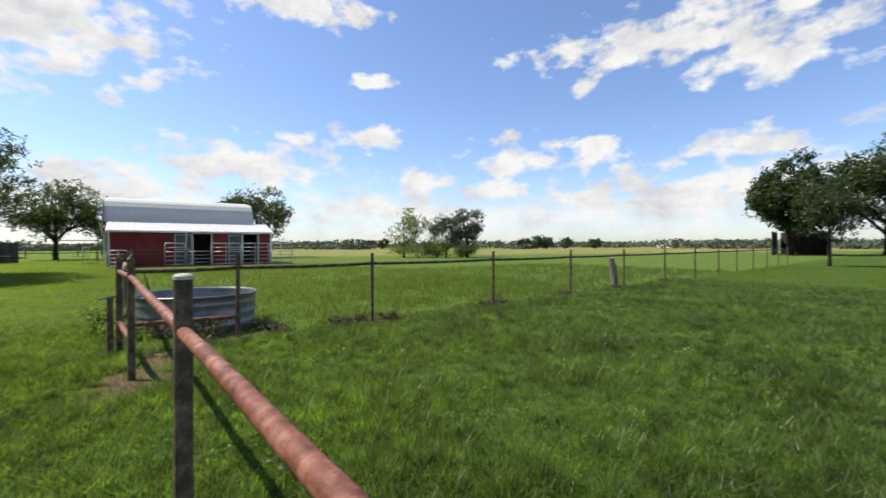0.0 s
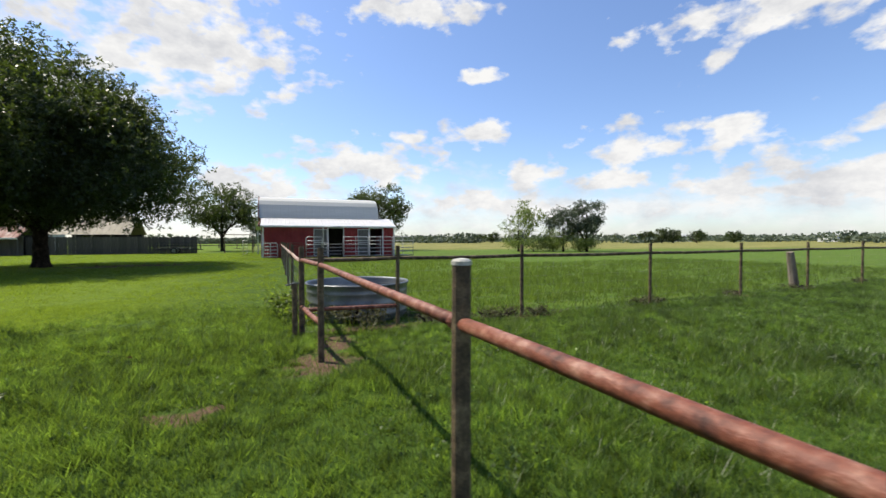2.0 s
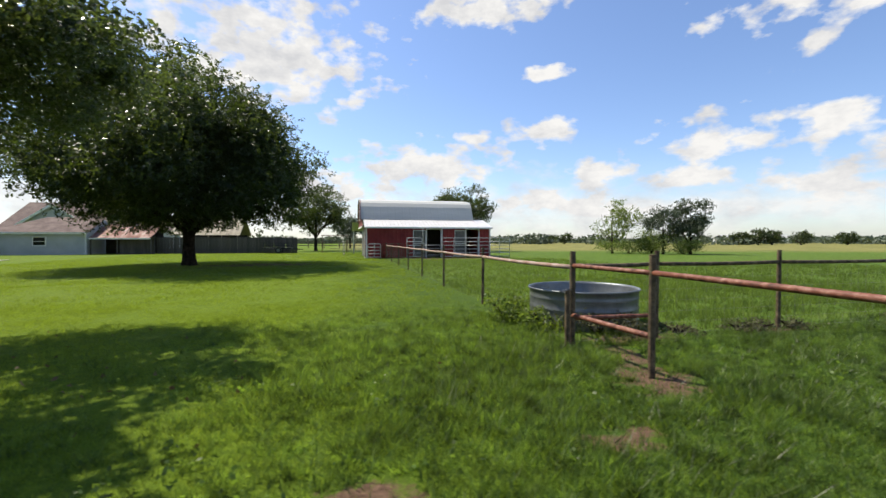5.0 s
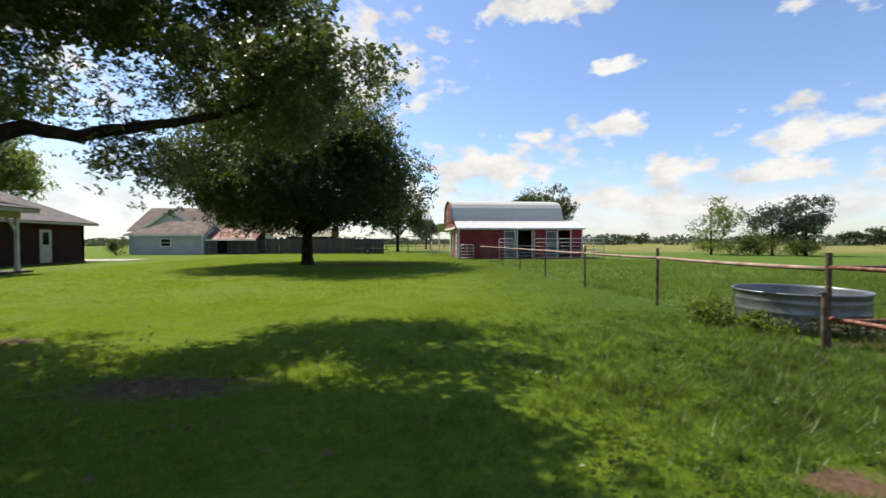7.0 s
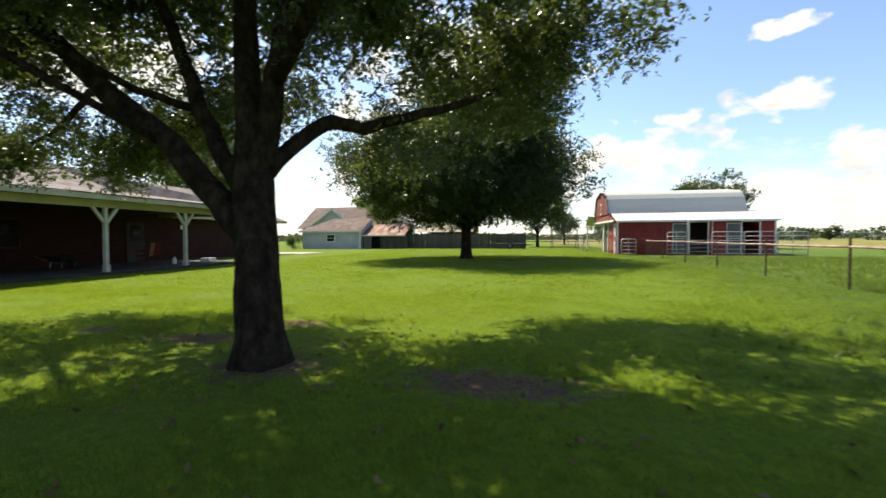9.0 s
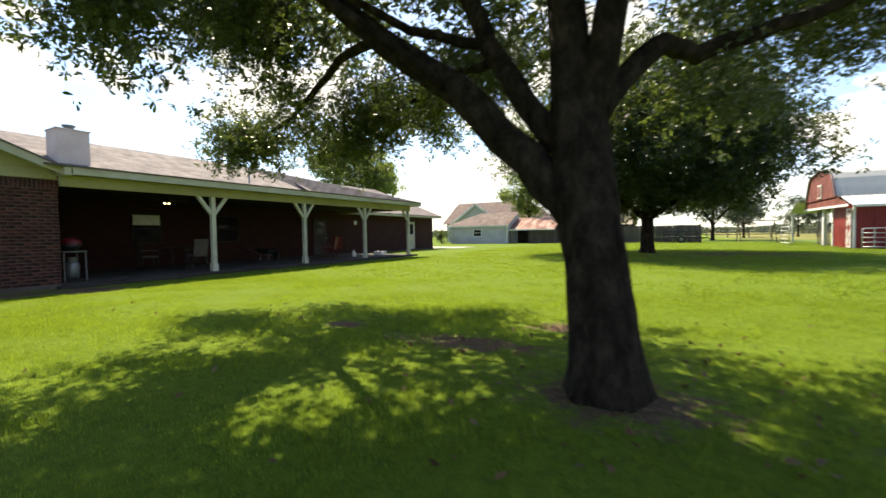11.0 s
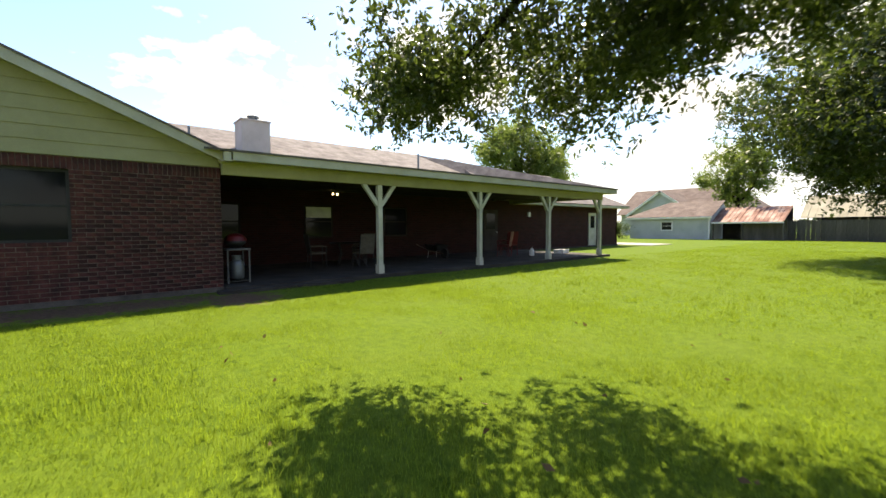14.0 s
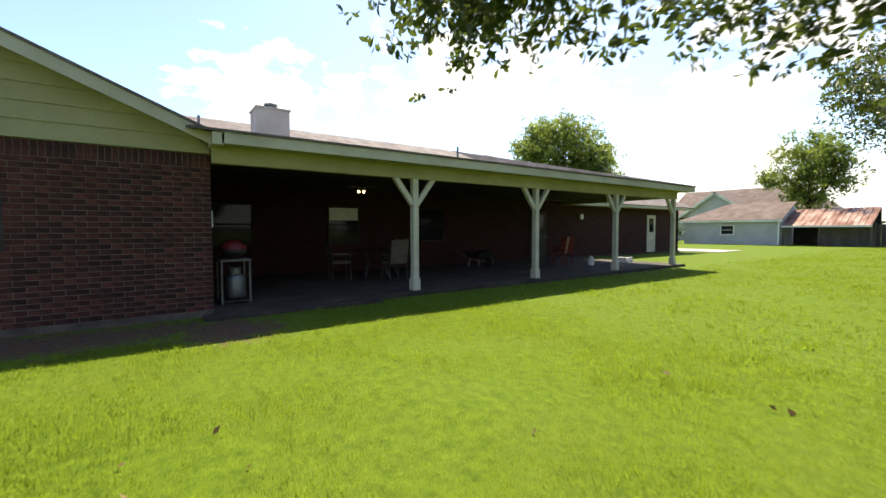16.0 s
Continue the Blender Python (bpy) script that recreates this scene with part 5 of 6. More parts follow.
def simple_tree(name, base, h, w, seed, label, leaves, size, mat="leaf_oak", stem=0.2, group="", low=0.28, sparse=False, anchors=120, lean=0.0):
    """A free-standing tree of height h and crown width w."""
    rng = np.random.default_rng(seed)
    zl = h * low
    trunk = [(0, 0, -0.1, stem * 1.3), (0, 0, 0.3, stem), (lean * 0.3, 0, zl * 0.8, stem * 0.85), (lean * 0.6, 0.05, h * 0.5, stem * 0.55), (lean, 0, h * 0.8, stem * 0.2)]
    limbs = []
    for k in range(6):
        a = k * 2 * math.pi / 6 + rng.uniform(-0.4, 0.4)
        r = w * rng.uniform(0.28, 0.42)
        z0 = zl * rng.uniform(0.7, 1.3)
        limbs.append([(lean * 0.4, 0, z0, stem * 0.5), (r * 0.45 * math.cos(a) + lean * 0.5, r * 0.45 * math.sin(a), z0 + h * 0.16, stem * 0.36), (r * math.cos(a) + lean * 0.6, r * math.sin(a), z0 + h * rng.uniform(0.25, 0.5), stem * 0.14)])
    if sparse:
        zones = [(rng.uniform(-0.3, 0.3) * w, rng.uniform(-0.3, 0.3) * w, h * rng.uniform(0.4, 0.88), w * 0.2, w * 0.2, h * 0.13, 1) for _ in range(9)]
    else:
        zones = [(lean, 0, h * (0.5 + low * 0.5), w * 0.46, w * 0.46, h * (0.5 - low * 0.45), 1.0)]
        zones += [(rng.uniform(-0.26, 0.26) * w, rng.uniform(-0.26, 0.26) * w, h * rng.uniform(0.5, 0.85), w * 0.24, w * 0.24, h * 0.15, 0.25) for _ in range(4)]
    return tree(name, base, trunk, limbs, zones, anchors, leaves, size, seed, label, mat, group, spread=w * 0.055, sides=8, twig=0.01)


simple_tree("tree", (11.8, 47.2, 0), 8.0, 8.2, 31, "leafy green tree behind the barn", 15000, 0.24, low=0.25)
simple_tree("tree", (-6.6, 53.0, 0), 8.2, 9.0, 32, "round green tree beyond the lawn", 16000, 0.25)
simple_tree("tree", (-41.6, 33.2, 0), 12.4, 10.4, 33, "tall bright green tree behind the house", 30000, 0.28, "leaf_bush", 0.3)
simple_tree("tree", (-27.2, 50.8, 0), 10.6, 7.4, 45, "leafy yellow-green tree behind the rusted shed", 15000, 0.27, "leaf_bush", 0.2)
simple_tree("tree", (24.6, 34.6, 0), 5.9, 5.4, 34, "thin pale tree with bare upper twigs", 5000, 0.16, "leaf_bush", 0.09, sparse=True, low=0.15)
simple_tree("tree", (28.3, 31.6, 0), 4.9, 4.4, 35, "ragged grey-green tree in the pasture", 8000, 0.17, "leaf_far", 0.1, sparse=True, low=0.15)
simple_tree("tree", (30.4, 30.4, 0), 5.5, 4.4, 36, "ragged grey-green tree in the pasture", 8000, 0.17, "leaf_far", 0.12, sparse=True, low=0.2)
simple_tree("tree", (65.5, 10.5, 0), 12.0, 9.5, 37, "large dark tree over the pole shed", 26000, 0.42, "leaf_oak", 0.4, low=0.2)
simple_tree("tree", (72.0, 3.0, 0), 14.5, 13.0, 38, "large dark tree over the pole shed", 20000, 0.42, "leaf_oak", 0.4, low=0.2)
simple_tree("tree", (34.0, 0.4, 0), 5.6, 3.6, 40, "slender young tree on the lawn", 5500, 0.16, "leaf_oak", 0.09, low=0.3)
simple_tree("tree", (5.5, 78.0, 0), 6.0, 6.0, 41, "small green tree in the pasture", 5000, 0.3, "leaf_far", 0.15)
simple_tree("tree", (-2.0, 70.0, 0), 5.5, 6.0, 42, "small green tree in the pasture", 5000, 0.3, "leaf_far", 0.15)

for _i, (_a, _d, _h, _w) in enumerate(((27.2, 165, 5.0, 7.5), (29.0, 160, 5.4, 7.0), (48.6, 150, 5.6, 6.5), (50.4, 150, 6.4, 8.0), (51.6, 152, 5.8, 6.0), (54.0, 158, 5.4, 7.5), (57.5, 175, 5.0, 9.0), (45.0, 185, 4.6, 8.0))):
    simple_tree("tree", (_d * math.sin(radians(_a)), _d * math.cos(radians(_a)), 0), 0.72 * _h, 0.85 * _w, 80 + _i, "small dark tree far across the pasture", 1300, 0.55, "leaf_oak", 0.2, "far pasture trees", low=0.12, anchors=40)


def bush(name, x, y, w, h, n, size, seed, label, mat="leaf_bush"):
    rng = np.random.default_rng(seed)
    lobes = rng.normal(size=(9, 3)) * np.array((w * 0.26, w * 0.26, h * 0.16)) + np.array((0, 0, h * 0.45))
    c = lobes[rng.integers(0, 9, n)] + rng.normal(size=(n, 3)) * np.array((w * 0.13, w * 0.13, h * 0.15))
    c = c[c[:, 2] > 0.02] + np.array((x, y, 0))
    t = thing(name, label, "bush")
    obj("leaves", leaf_cloud("leaves", c, size, M[mat], rng, 0.0), M[mat], t, kind="stuff")
    g = Geo()
    for k in range(7):
        a = rng.uniform(0, 6.28)
        g.tube([(x, y, -0.05), (x + 0.15 * w * math.cos(a), y + 0.15 * w * math.sin(a), h * 0.4), (x + 0.3 * w * math.cos(a), y + 0.3 * w * math.sin(a), h * 0.75)], [0.03, 0.02, 0.008], 5)
    obj("stems", g, M["bark"], t, kind="stuff")


bush("bush", 25.8, 33.4, 4.5, 1.9, 3500, 0.17, 51, "tangled grey-green bush in the pasture")
bush("bush", 27.6, 32.4, 3.6, 2.6, 3500, 0.17, 52, "bright green bush in the pasture")
bush("bush", 29.8, 30.6, 4.0, 1.5, 2600, 0.17, 53, "low bush under the pasture trees")
bush("bush", -34.9, 41.0, 1.8, 1.7, 1800, 0.16, 54, "dark green shrub by the shed", "leaf_oak")
bush("bush", 0.75, 0.62, 0.8, 0.35, 900, 0.06, 55, "low weeds against the stock tank", "weed")
bush("bush", -0.15, 1.9, 0.9, 0.42, 1400, 0.07, 56, "green weeds beside the stock tank", "grass_tall")
bush("bush", 0.12, 1.1, 0.7, 0.35, 1000, 0.07, 57, "green weeds beside the stock tank", "grass_tall")
for _i, (_x, _y, _w) in enumerate(((3.25, 0.3, 0.7), (3.9, 0.3, 0.5), (2.9, 0.25, 0.5), (6.3, 0.35, 0.4), (6.8, 0.4, 0.5), (9.3, 0.5, 0.5), (12.0, 0.75, 0.6), (1.9, 0.35, 0.6), (15.3, 1.0, 0.5))):
    bush("weeds", _x, _y, _w, 0.15, 320, 0.05, 60 + _i, "dry weeds at the foot of the fence", "weed")


def far_woods():
    rng = np.random.default_rng(77)
    C = []
    for k in range(420):
        a = radians(rng.uniform(-75, 125))
        d = rng.uniform(230, 420) if k % 3 else rng.uniform(150, 260)
        w, h = rng.uniform(10, 34), rng.uniform(1.6, 4.2)
        m = 260
        c = rng.normal(size=(m, 3))
        c = c / np.linalg.norm(c, axis=1)[:, None] * rng.uniform(0.2, 1.0, (m, 1)) ** 0.5 * np.array((w * 0.5, w * 0.5, h * 0.5)) + np.array((d * math.sin(a), d * math.cos(a), h * 0.45))
        C.append(c[c[:, 2] > 0.0])
    me = leaf_cloud("far_woods", np.vstack(C), 1.1, M["leaf_far"], rng, 0.0, 0.8)
    obj("far_woods", me, M["leaf_far"], None, "distant line of green trees along the horizon", kind="stuff", category="woods")
    for i, (x, y, w) in enumerate(((215, 100, 12), (174, 160, 14), (190, 150, 9))):
        b = thing("farm_building", "pale farm building far across the pasture", "building", "far buildings", at=(x, y, 0), turn=rng.uniform(-30, 30))
        obj("wall", Geo().box(-w / 2, w / 2, -3, 3, 0, 2.6), M["white"], b)
        obj("roof", slab_roof([(-w / 2 - 0.3, -3.4, 2.5), (w / 2 + 0.3, -3.4, 2.5), (w / 2 + 0.3, 0, 4.0), (-w / 2 - 0.3, 0, 4.0)], 0.1), M["roofsteel"], b)
        obj("roof", slab_roof([(-w / 2 - 0.3, 3.4, 2.5), (w / 2 + 0.3, 3.4, 2.5), (w / 2 + 0.3, 0, 4.0), (-w / 2 - 0.3, 0, 4.0)], 0.1), M["roofsteel"], b)


far_woods()


# ---- grass ----
def blades(name, rects, count, hmin, hmax, width, mat, seed, label, keep=None, lean=0.35, tufts=0.3):
    """Grass blades, a share of them gathered into tufts of their own height."""
    rng = np.random.default_rng(seed)
    area = np.array([(b - a) * (d - c) * w for a, b, c, d, w in rects])
    pick = rng.choice(len(rects), count, p=area / area.sum())
    R = np.array([r[:4] for r in rects])[pick]
    x = R[:, 0] + (R[:, 1] - R[:, 0]) * rng.random(count)
    y = R[:, 2] + (R[:, 3] - R[:, 2]) * rng.random(count)
    # ragged borders between one kind of grass and the next
    x, y = x + rng.normal(size=count) * 0.55, y + rng.normal(size=count) * 0.55
    grow = np.ones(count)
    k = int(count * tufts)
    home = rng.integers(0, max(1, k // 16), k)
    x[:k], y[:k] = x[home] + rng.normal(size=k) * 0.035, y[home] + rng.normal(size=k) * 0.035
    grow[:k] = rng.uniform(0.8, 1.7, max(1, k // 16))[home]
    if keep is not None:
        ok = keep(x, y, rng)
        x, y, grow = x[ok], y[ok], grow[ok]
    n = len(x)
    tall = 0.75 + 0.35 * np.sin(x * 2.1 + 1.3 * np.sin(y * 1.7)) * np.sin(y * 2.6 + 1.1 * np.sin(x * 1.2))
    h = rng.uniform(hmin, hmax, n) * tall * grow
    a = rng.uniform(0, 2 * math.pi, n)
    w = width * rng.uniform(0.6, 1.4, n)
    la = rng.uniform(0, 2 * math.pi, n)
    ll = rng.uniform(0.1, 1.0, n) * lean * 2 * h
    v = np.zeros((n, 3, 3))
    cx, sx = np.cos(a) * w / 2, np.sin(a) * w / 2
    z0 = -0.015
    v[:, 0] = np.stack([x - cx, y - sx, np.full(n, z0)], 1)
    v[:, 1] = np.stack([x + cx, y + sx, np.full(n, z0)], 1)
    v[:, 2] = np.stack([x + ll * np.cos(la), y + ll * np.sin(la), h], 1)
    me = cloud_mesh(name, v.reshape(-1, 3), np.arange(3 * n).reshape(n, 3), M[mat])
    obj(name, me, M[mat], None, label, kind="stuff", category="grass")


def lawn_keep(x, y, rng):
    ok = ~((x > 0.05) & (y > 0.15 + 0.075 * x)) & ~((x < -21.9) & (y > -20)) & ~((x < -20.6 + 0.25 * np.sin(3 * y)) & (y < 1.6))
    for cx, cy, rx, ry in BARE:
        d = np.hypot((x - cx) / rx, (y - cy) / ry) + 0.5 * np.sin(x * 7 + 3 * np.sin(y * 5)) * np.sin(y * 6)
        ok &= (d > 0.9) | (rng.random(len(x)) < 0.10)
    return ok


blades("lawn_grass", [(-21.4, -3.0, -3.6, 5.0, 1.0), (-3.0, -1.6, -3.6, 5.0, 0.5), (-1.6, 0.05, -0.5, 5.0, 0.6)], 600000, 0.018, 0.052, 0.0065, "grass", 5, "short mown green lawn grass", lawn_keep, 0.35, 0.15)
blades("lawn_grass", [(-3.2, 6.5, -7.5, 1.0, 1.0), (-4.4, -3.2, -7.0, 2.0, 0.45), (-3.2, 0.0, 1.0, 3.0, 0.4), (6.5, 11.0, -8.0, 2.0, 0.8), (11.0, 17.0, -8.0, 2.0, 0.5)], 620000, 0.03, 0.11, 0.009, "turf", 7, "uncut tufty green lawn grass along the fence", lawn_keep, 0.7, 0.7)
blades("lawn_grass", [(-21.4, 0.0, 5.0, 27.0, 1.0), (16.0, 34.0, -9.0, 3.0, 0.4), (-27.0, -0.5, 27.0, 43.0, 0.5), (-14.0, 16.0, -9.5, -7.5, 0.5)], 440000, 0.03, 0.07, 0.013, "grass", 8, "mown lawn grass reaching to the barn", lawn_keep)
blades("lawn_grass", [(-2.4, 5.0, -7.2, 0.2, 1.0)], 30000, 0.07, 0.15, 0.007, "grass_tall", 9, "longer pale grass blades in the uncut turf", lawn_keep, 0.75)
blades("pasture_grass", [(0.1, 12.0, 0.2, 9.0, 1.0), (12.0, 24.0, 1.0, 14.0, 0.4), (0.1, 12.0, 9.0, 24.0, 0.4)], 150000, 0.06, 0.2, 0.012, "grass_tall", 6, "longer rough pasture grass behind the fence", lambda x, y, rng: (x > 0.1) & (y > 0.2 + 0.075 * x) & (np.hypot(x - 1.0, y - 1.42) > 0.9))


def fallen_leaves():
    rng = np.random.default_rng(91)
    c = np.vstack([np.stack([rng.normal(-8.4, 2.2, 280), rng.normal(-0.6, 1.3, 280), rng.uniform(0.012, 0.025, 280)], 1),
                   np.stack([rng.uniform(-18, -11, 22), rng.uniform(-1.5, 5, 22), rng.uniform(0.02, 0.04, 22)], 1),
                   np.stack([rng.normal(-7.5, 2.2, 500), rng.normal(20.0, 1.0, 500), rng.uniform(0.02, 0.05, 500)], 1)])
    obj("fallen_leaves", leaf_cloud("fallen_leaves", c, 0.07, M["dryleaf"], rng, 0.0, 0.5), M["dryleaf"], None, "dry brown leaves scattered on the lawn", kind="stuff", category="leaves")


fallen_leaves()


def broad_weeds():
    """Low broad-leaved weeds and clover through the rough turf."""
    rng = np.random.default_rng(93)
    n = 130
    x, y = rng.uniform(-4.5, 7.5, n), rng.uniform(-6.8, -0.3, n)
    ok = ~((np.hypot(x - 0.1, y + 1.4) < 0.6) | (np.hypot(x + 1.0, y + 2.4) < 0.4))
    c = []
    for a, b in zip(x[ok], y[ok]):
        m = rng.integers(12, 40)
        c.append(np.stack([rng.normal(a, 0.09, m), rng.normal(b, 0.09, m), rng.uniform(0.02, 0.09, m)], 1))
    obj("clover", leaf_cloud("clover", np.vstack(c), 0.035, M["turf"], rng, -0.2, 0.7), M["turf"], None, "low clover and weeds in the rough turf", kind="stuff", category="weeds")


broad_weeds()


def back_fence():
    f = thing("rail_fence", "brown wooden post and rail fence beyond the barn", "fence")
    pts = [(-22 + 2.6 * k, 70 + 0.25 * k) for k in range(12)]
    for x, y in pts:
        obj("post", Geo().box(x - 0.07, x + 0.07, y - 0.07, y + 0.07, -0.1, 1.35), M["oldwood"], f)
    for a, b in zip(pts, pts[1:]):
        for z in (0.5, 0.85, 1.2):
            obj("rail", Geo().beam((*a, z), (*b, z), 0.04, 0.12), M["oldwood"], f)
    s = thing("swing_frame", "dark steel swing frame near the back of the lawn", "swing", at=(-5.2, 42.0, 0), turn=8)
    for x in (0, 2.6):
        for d in (-0.7, 0.7):
            obj("leg", Geo().tube([(x, d, 0), (x, 0, 1.9)], 0.035, 8), M["post"], s)
    obj("top_bar", Geo().tube([(-0.15, 0, 1.9), (2.75, 0, 1.9)], 0.035, 8), M["post"], s)
    for x in (0.9, 1.7):
        obj("chain", Geo().tube([(x, 0, 1.88), (x, 0, 0.5)], 0.01, 5), M["wire"], s)
    obj("seat", Geo().box(0.8, 1.8, -0.15, 0.15, 0.47, 0.5), M["oldwood"], s)


back_fence()
# ---- things on the patio ----
def grill_cart(x, y):
    c = thing("grill_cart", "small cart with a gas bottle and red lidded grill", "grill", at=(x, y, 0.1))
    for i, (a, b) in enumerate(((-0.25, -0.22), (0.25, -0.22), (-0.25, 0.22), (0.25, 0.22))):
        obj("leg", Geo().box(a - 0.015, a + 0.015, b - 0.015, b + 0.015, 0, 0.72), M["greypanel"], c)
    obj("top", Geo().box(-0.28, 0.28, -0.25, 0.25, 0.72, 0.76), M["greypanel"], c, "", bevel=0.01)
    obj("shelf", Geo().box(-0.26, 0.26, -0.23, 0.23, 0.03, 0.05), M["black"], c)
    k = obj("gas_bottle", Geo().lathe([(0.0, 0.06), (0.12, 0.06), (0.15, 0.11), (0.155, 0.2), (0.155, 0.38), (0.14, 0.45), (0.08, 0.5), (0.035, 0.51), (0.035, 0.56), (0.0, 0.56)], (0, 0.02, 0), 24), M["galv"], c, "pale grey gas bottle", True)
    obj("collar", Geo().lathe([(0.10, 0.49), (0.105, 0.6), (0.095, 0.6), (0.09, 0.49)], (0, 0.02, 0), 20), M["galv"], k)
    obj("bowl", Geo().lathe([(0.0, 0.78), (0.12, 0.79), (0.2, 0.86), (0.22, 0.93), (0.0, 0.93)], (0.02, 0.0, 0), 20), M["black"], c, "", True)
    l2 = obj("lid", Geo().lathe([(0.225, 0.93), (0.21, 1.0), (0.15, 1.06), (0.06, 1.09), (0.0, 1.095)], (0.02, 0.0, 0), 20), M["redplastic"], c, "red domed lid", True)
    obj("handle", Geo().tube([(0.02, -0.05, 1.09), (0.02, -0.05, 1.12), (0.02, 0.05, 1.12), (0.02, 0.05, 1.09)], 0.01, 6), M["black"], l2)


def patio_chair(x, y, turn, mat, label, group="", cat="chair"):
    c = thing("patio_chair", label, cat, group, at=(x, y, 0.1), turn=turn)
    for a in (-0.24, 0.24):
        obj("leg", Geo().tube([(a, -0.24, 0), (a, -0.22, 0.42), (a, -0.24, 0.62)], 0.016, 6), M["black"] if mat != "redplastic" else M[mat], c)
        obj("leg", Geo().tube([(a, 0.24, 0), (a, 0.22, 0.42), (a, 0.3, 0.95)], 0.016, 6), M["black"] if mat != "redplastic" else M[mat], c)
        obj("armrest", Geo().box(a - 0.03, a + 0.03, -0.25, 0.24, 0.62, 0.65), M[mat], c, bevel=0.008)
    obj("seat", Geo().box(-0.25, 0.25, -0.25, 0.24, 0.40, 0.46), M[mat], c, bevel=0.02)
    obj("backrest", Geo().face((-0.24, 0.22, 0.46), (0.24, 0.22, 0.46), (0.24, 0.32, 1.0), (-0.24, 0.32, 1.0)).face((-0.24, 0.25, 0.46), (-0.24, 0.35, 1.0), (0.24, 0.35, 1.0), (0.24, 0.25, 0.46)), M[mat], c)


def patio_table(x, y):
    t = thing("patio_table", "dark round patio table among the chairs", "table", at=(x, y, 0.1))
    obj("tabletop", Geo().lathe([(0.0, 0.70), (0.58, 0.70), (0.6, 0.715), (0.58, 0.73), (0.0, 0.73)], n=28), M["black"], t)
    for k in range(4):
        a = k * math.pi / 2 + 0.4
        obj("leg", Geo().tube([(0.45 * math.cos(a), 0.45 * math.sin(a), 0), (0.3 * math.cos(a), 0.3 * math.sin(a), 0.4), (0.4 * math.cos(a), 0.4 * math.sin(a), 0.7)], 0.018, 6), M["black"], t)


def ceiling_fan(x, y, lit):
    f = thing("ceiling_fan", "dark ceiling fan hanging from the patio ceiling" + (", lamps lit" if lit else ""), "ceiling fan", at=(x, y, 2.62))
    obj("rod", Geo().tube([(0, 0, 0), (0, 0, -0.16)], 0.015, 8), M["black"], f)
    obj("motor", Geo().lathe([(0.0, -0.14), (0.09, -0.15), (0.11, -0.2), (0.09, -0.26), (0.0, -0.27)], n=18), M["black"], f)
    for k in range(5):
        a = k * 2 * math.pi / 5 + 0.3
        c, s = math.cos(a), math.sin(a)
        obj("blade", Geo().beam((0.12 * c, 0.12 * s, -0.2), (0.64 * c, 0.64 * s, -0.2), 0.13, 0.012), M["dark"], f)
    if lit:
        for k in (-1, 1):
            obj("bulb", Geo().lathe([(0.0, -0.33), (0.02, -0.325), (0.026, -0.305), (0.018, -0.28), (0.0, -0.27)], (0.0, 0.07 * k, 0), 12), M["lamp"], f, "lit bulb")


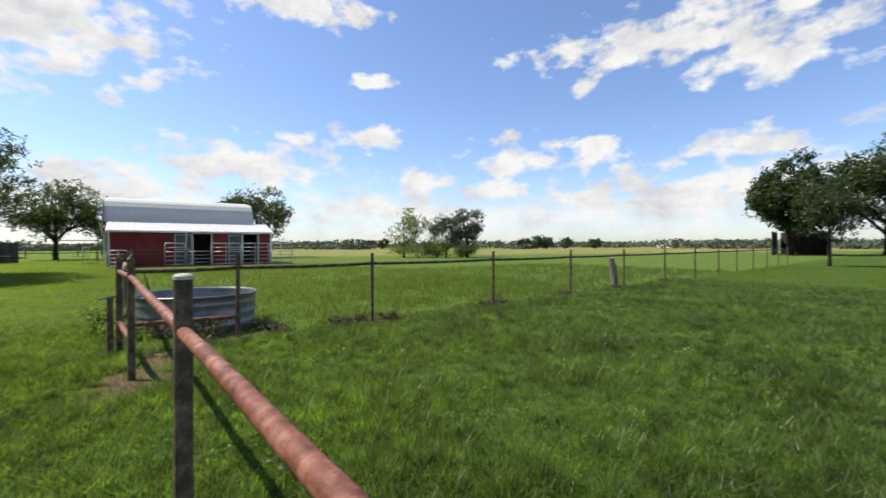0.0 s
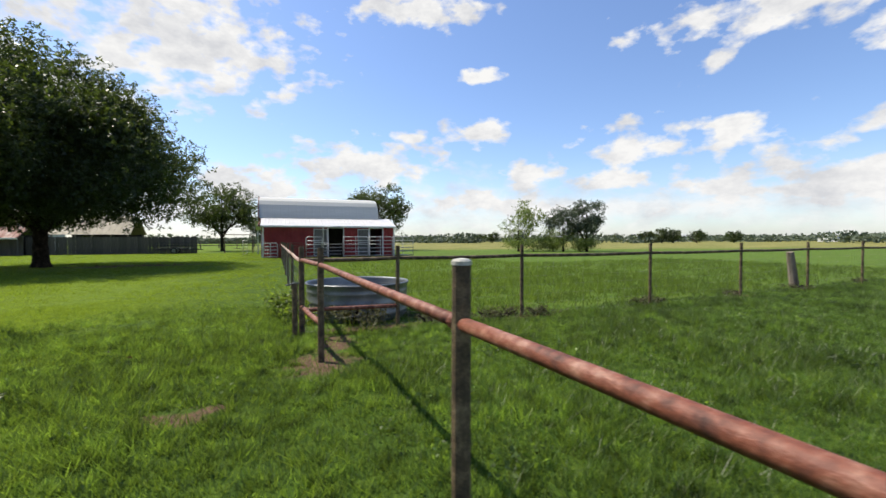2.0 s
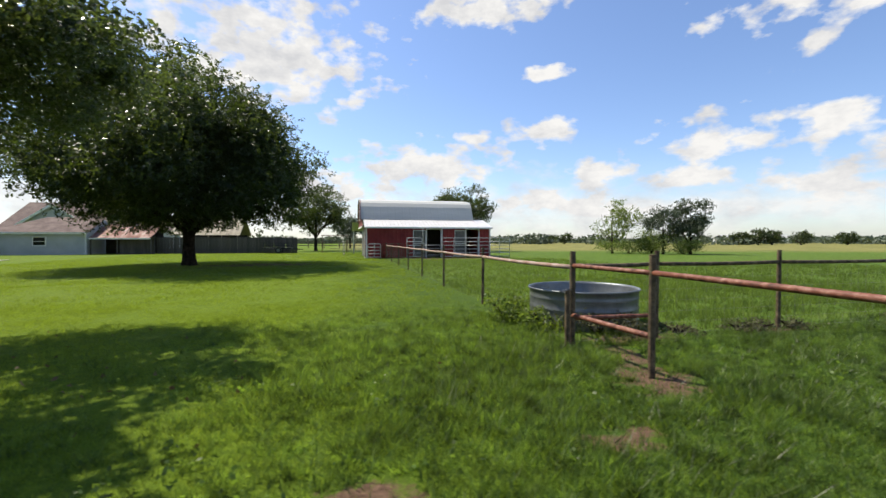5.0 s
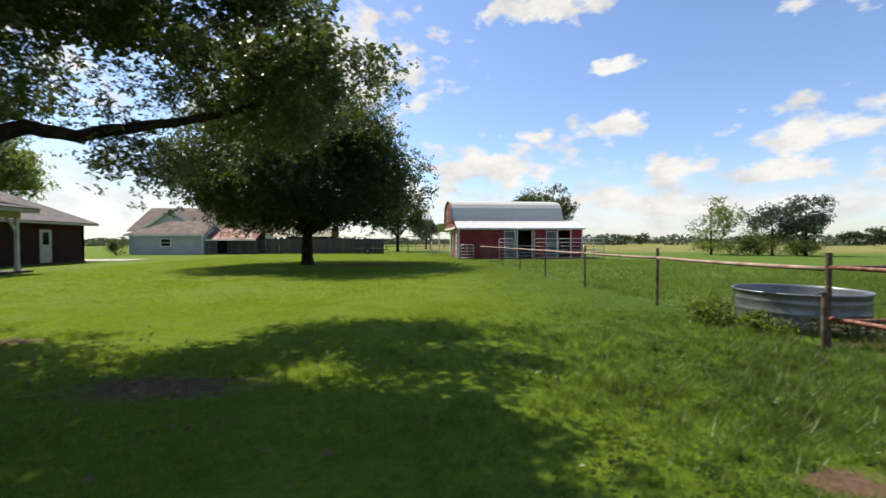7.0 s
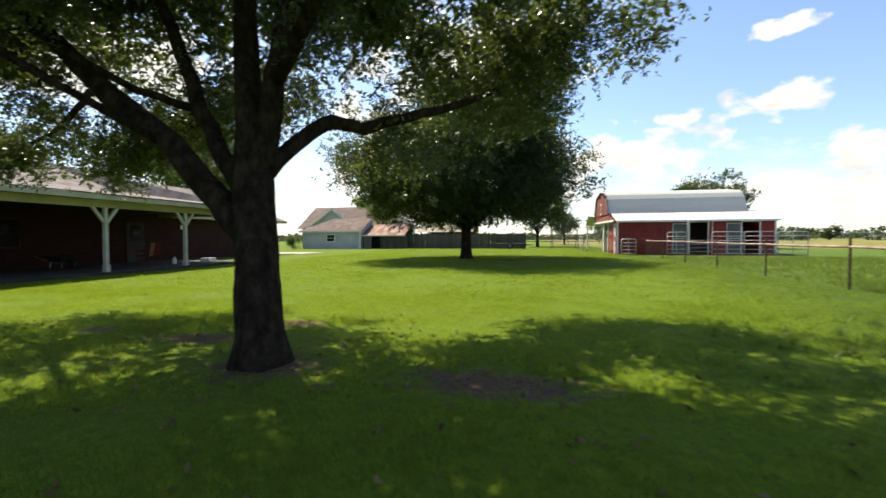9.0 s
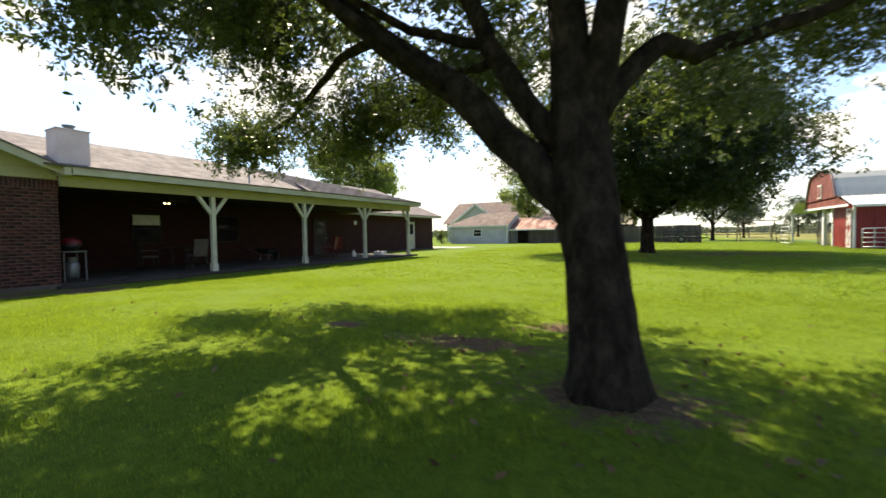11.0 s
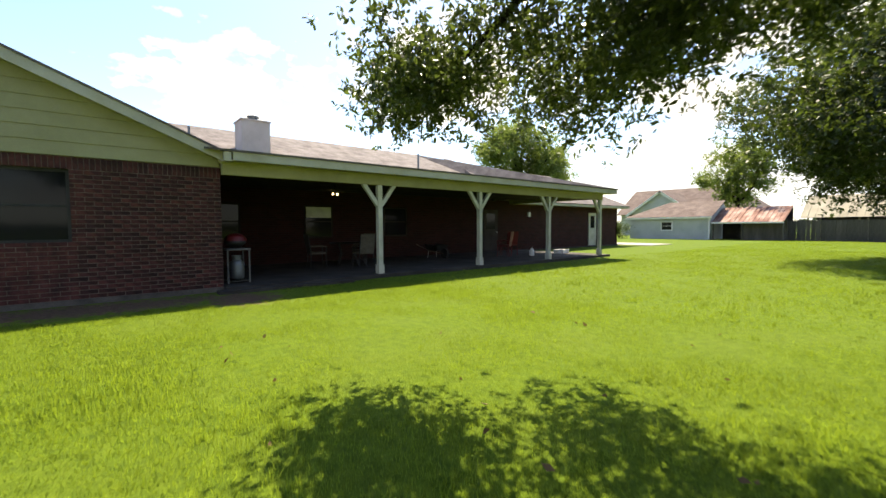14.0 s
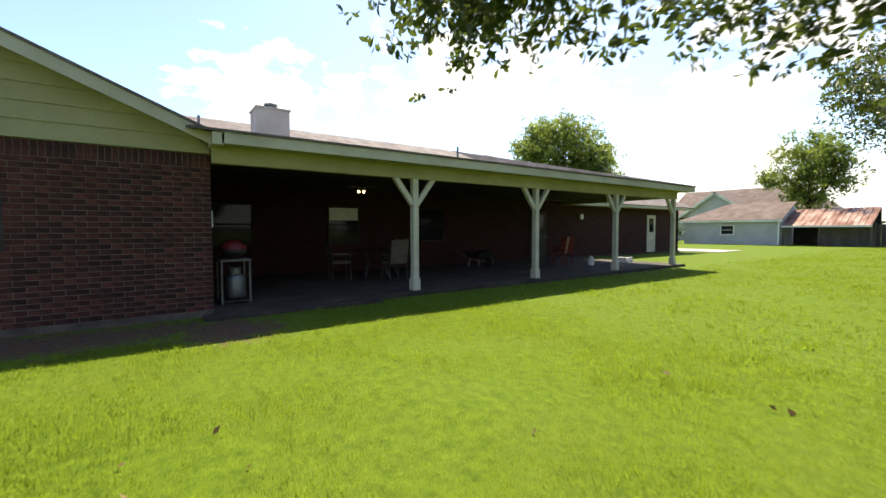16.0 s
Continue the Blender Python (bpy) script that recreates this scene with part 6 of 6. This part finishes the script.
def patio_things():
    grill_cart(-22.85, 1.05)
    ceiling_fan(-24.6, 4.3, True)
    ceiling_fan(-24.6, 11.2, False)
    patio_table(-25.0, 4.9)
    patio_chair(-24.2, 5.0, -90, "tan", "tan cushioned patio chair by the table", "chairs round the table")
    patio_chair(-25.1, 3.9, 170, "tan", "tan cushioned patio chair by the table", "chairs round the table")
    patio_chair(-25.6, 5.8, 20, "tan", "tan cushioned patio chair by the table", "chairs round the table")
    patio_chair(-24.35, 11.6, -60, "redplastic", "red plastic garden chair on the patio", "red chairs")
    patio_chair(-24.7, 12.3, -110, "redplastic", "red plastic garden chair on the patio", "red chairs")
    b = thing("jug", "white plastic jug on the patio floor", "jug", at=(-23.7, 12.55, 0.1))
    obj("body", Geo().lathe([(0.0, 0.0), (0.09, 0.0), (0.1, 0.03), (0.1, 0.2), (0.06, 0.27), (0.03, 0.3), (0.03, 0.33), (0.0, 0.33)], n=18), M["white"], b, "", True)
    p = thing("planter_tray", "pale empty tray on the patio slab", "tray", at=(-23.9, 14.9, 0.1), turn=12)
    obj("tray", Geo().box(-0.22, 0.22, -0.35, 0.35, 0.0, 0.03).box(-0.22, -0.19, -0.35, 0.35, 0.03, 0.17).box(0.19, 0.22, -0.35, 0.35, 0.03, 0.17).box(-0.19, 0.19, -0.35, -0.32, 0.03, 0.17).box(-0.19, 0.19, 0.32, 0.35, 0.03, 0.17), M["white"], p)
    k = thing("barrow", "dark wheelbarrow tipped against the patio wall", "wheelbarrow", at=(-25.6, 9.0, 0.1))
    obj("tray", Geo().face((-0.4, -0.3, 0.55), (0.4, -0.3, 0.5), (0.3, -0.2, 0.28), (-0.3, -0.2, 0.3)).face((-0.4, 0.3, 0.55), (-0.3, 0.2, 0.3), (0.3, 0.2, 0.28), (0.4, 0.3, 0.5)).face((-0.3, -0.2, 0.3), (0.3, -0.2, 0.28), (0.3, 0.2, 0.28), (-0.3, 0.2, 0.3)).face((0.4, -0.3, 0.5), (0.4, 0.3, 0.5), (0.3, 0.2, 0.28), (0.3, -0.2, 0.28)), M["black"], k)
    obj("wheel", Geo().tube([(0.55, -0.05, 0.19), (0.55, 0.05, 0.19)], 0.19, 18), M["black"], k)
    for s in (-1, 1):
        obj("handle", Geo().tube([(0.55, 0.08 * s, 0.19), (-0.2, 0.2 * s, 0.28), (-0.9, 0.28 * s, 0.5)], 0.016, 6), M["oldwood"], k)
        obj("foot", Geo().tube([(-0.2, 0.2 * s, 0.28), (-0.25, 0.22 * s, 0.0)], 0.014, 6), M["tube"], k)
    w = thing("wall_lamp", "small white box lamp on the brick wall", "lamp", at=(BACK + 0.03, 16.6, 1.95))
    obj("housing", Geo().box(0, 0.1, -0.09, 0.09, -0.12, 0.12), M["white"], w, bevel=0.01)
    e = thing("meter_box", "pale box on the wing wall beside the patio", "box", at=(HX - 0.6, HY, 1.55))
    obj("housing", Geo().box(-0.1, 0.1, 0, 0.07, -0.14, 0.14), M["white"], e, bevel=0.01)


patio_things()


# ---- bricks of the wing ----
def wing_bricks():
    rnd = random.Random(9)
    L, Hb, D = 0.243, 0.066, 0.03

    def brick_mesh(name, ly, lz):
        g = Geo()
        b = 0.004
        y0, y1, z0, z1 = -ly / 2, ly / 2, -lz / 2, lz / 2
        g.v = [(-D, y0, z0), (-D, y1, z0), (-D, y1, z1), (-D, y0, z1), (-b, y0, z0), (-b, y1, z0), (-b, y1, z1), (-b, y0, z1), (0, y0 + b, z0 + b), (0, y1 - b, z0 + b), (0, y1 - b, z1 - b), (0, y0 + b, z1 - b)]
        g.f = [(8, 9, 10, 11)]
        for i in range(4):
            j = (i + 1) % 4
            g.f += [(i, j, 4 + j, 4 + i), (4 + i, 4 + j, 8 + j, 8 + i)]
        me = g.mesh(name)
        me.materials.append(M["brick"])
        return me
    full, half, sold = brick_mesh("brick", L, Hb), brick_mesh("brick", L / 2 - 0.005, Hb), brick_mesh("brick", 0.066, 0.205)
    rest = Geo()

    def put(me, y, z, ly, lz):
        hy0, hy1, hz0, hz1 = WIN
        if y + ly / 2 > hy0 + 0.01 and y - ly / 2 < hy1 - 0.01 and z + lz / 2 > hz0 + 0.01 and z - lz / 2 < hz1 - 0.01:
            a, b = (hy1, y + ly / 2) if y + ly / 2 > hy1 else (y - ly / 2, hy0)
            if b - a < 0.03 or lz > 0.1:
                return
            k = len(rest.v)
            rest.v += [(v.co.x + HX, (a + b) / 2 + v.co.y * (b - a) / ly, v.co.z + z) for v in me.vertices]
            rest.f += [tuple(k + i for i in p.vertices) for p in me.polygons]
            return
        x = HX + rnd.uniform(-0.003, 0.003)
        if y > -1.62:
            o = new("brick", me)
            o.parent = HOUSE
            o.matrix_basis = pose(x, y, z, rnd.uniform(-0.4, 0.4), 0, rnd.uniform(-0.5, 0.5))
        else:
            k = len(rest.v)
            rest.v += [(v.co.x + x, v.co.y + y, v.co.z + z) for v in me.vertices]
            rest.f += [tuple(k + i for i in p.vertices) for p in me.polygons]
    zt = 2.54 - 0.215
    n = 29
    step = (zt - 0.09) / n
    for r in range(n):
        z = 0.09 + step * (r + 0.5)
        y = HY - 0.012 - (L / 2 if r % 2 else L / 4 - 0.0025)
        if r % 2 == 0:
            put(half, y, z, L / 2, Hb)
            y -= L / 4 + L / 2 + 0.0075
        while y > -5.2:
            put(full, y, z, L, Hb)
            y -= L + 0.010
    y = HY - 0.045
    while y > -5.2:
        put(sold, y, 2.54 - 0.106, 0.066, 0.205)
        y -= 0.0765
    # soldier course under the window
    obj("bricks", rest, M["brick"], HOUSE, "", kind="stuff")


wing_bricks()
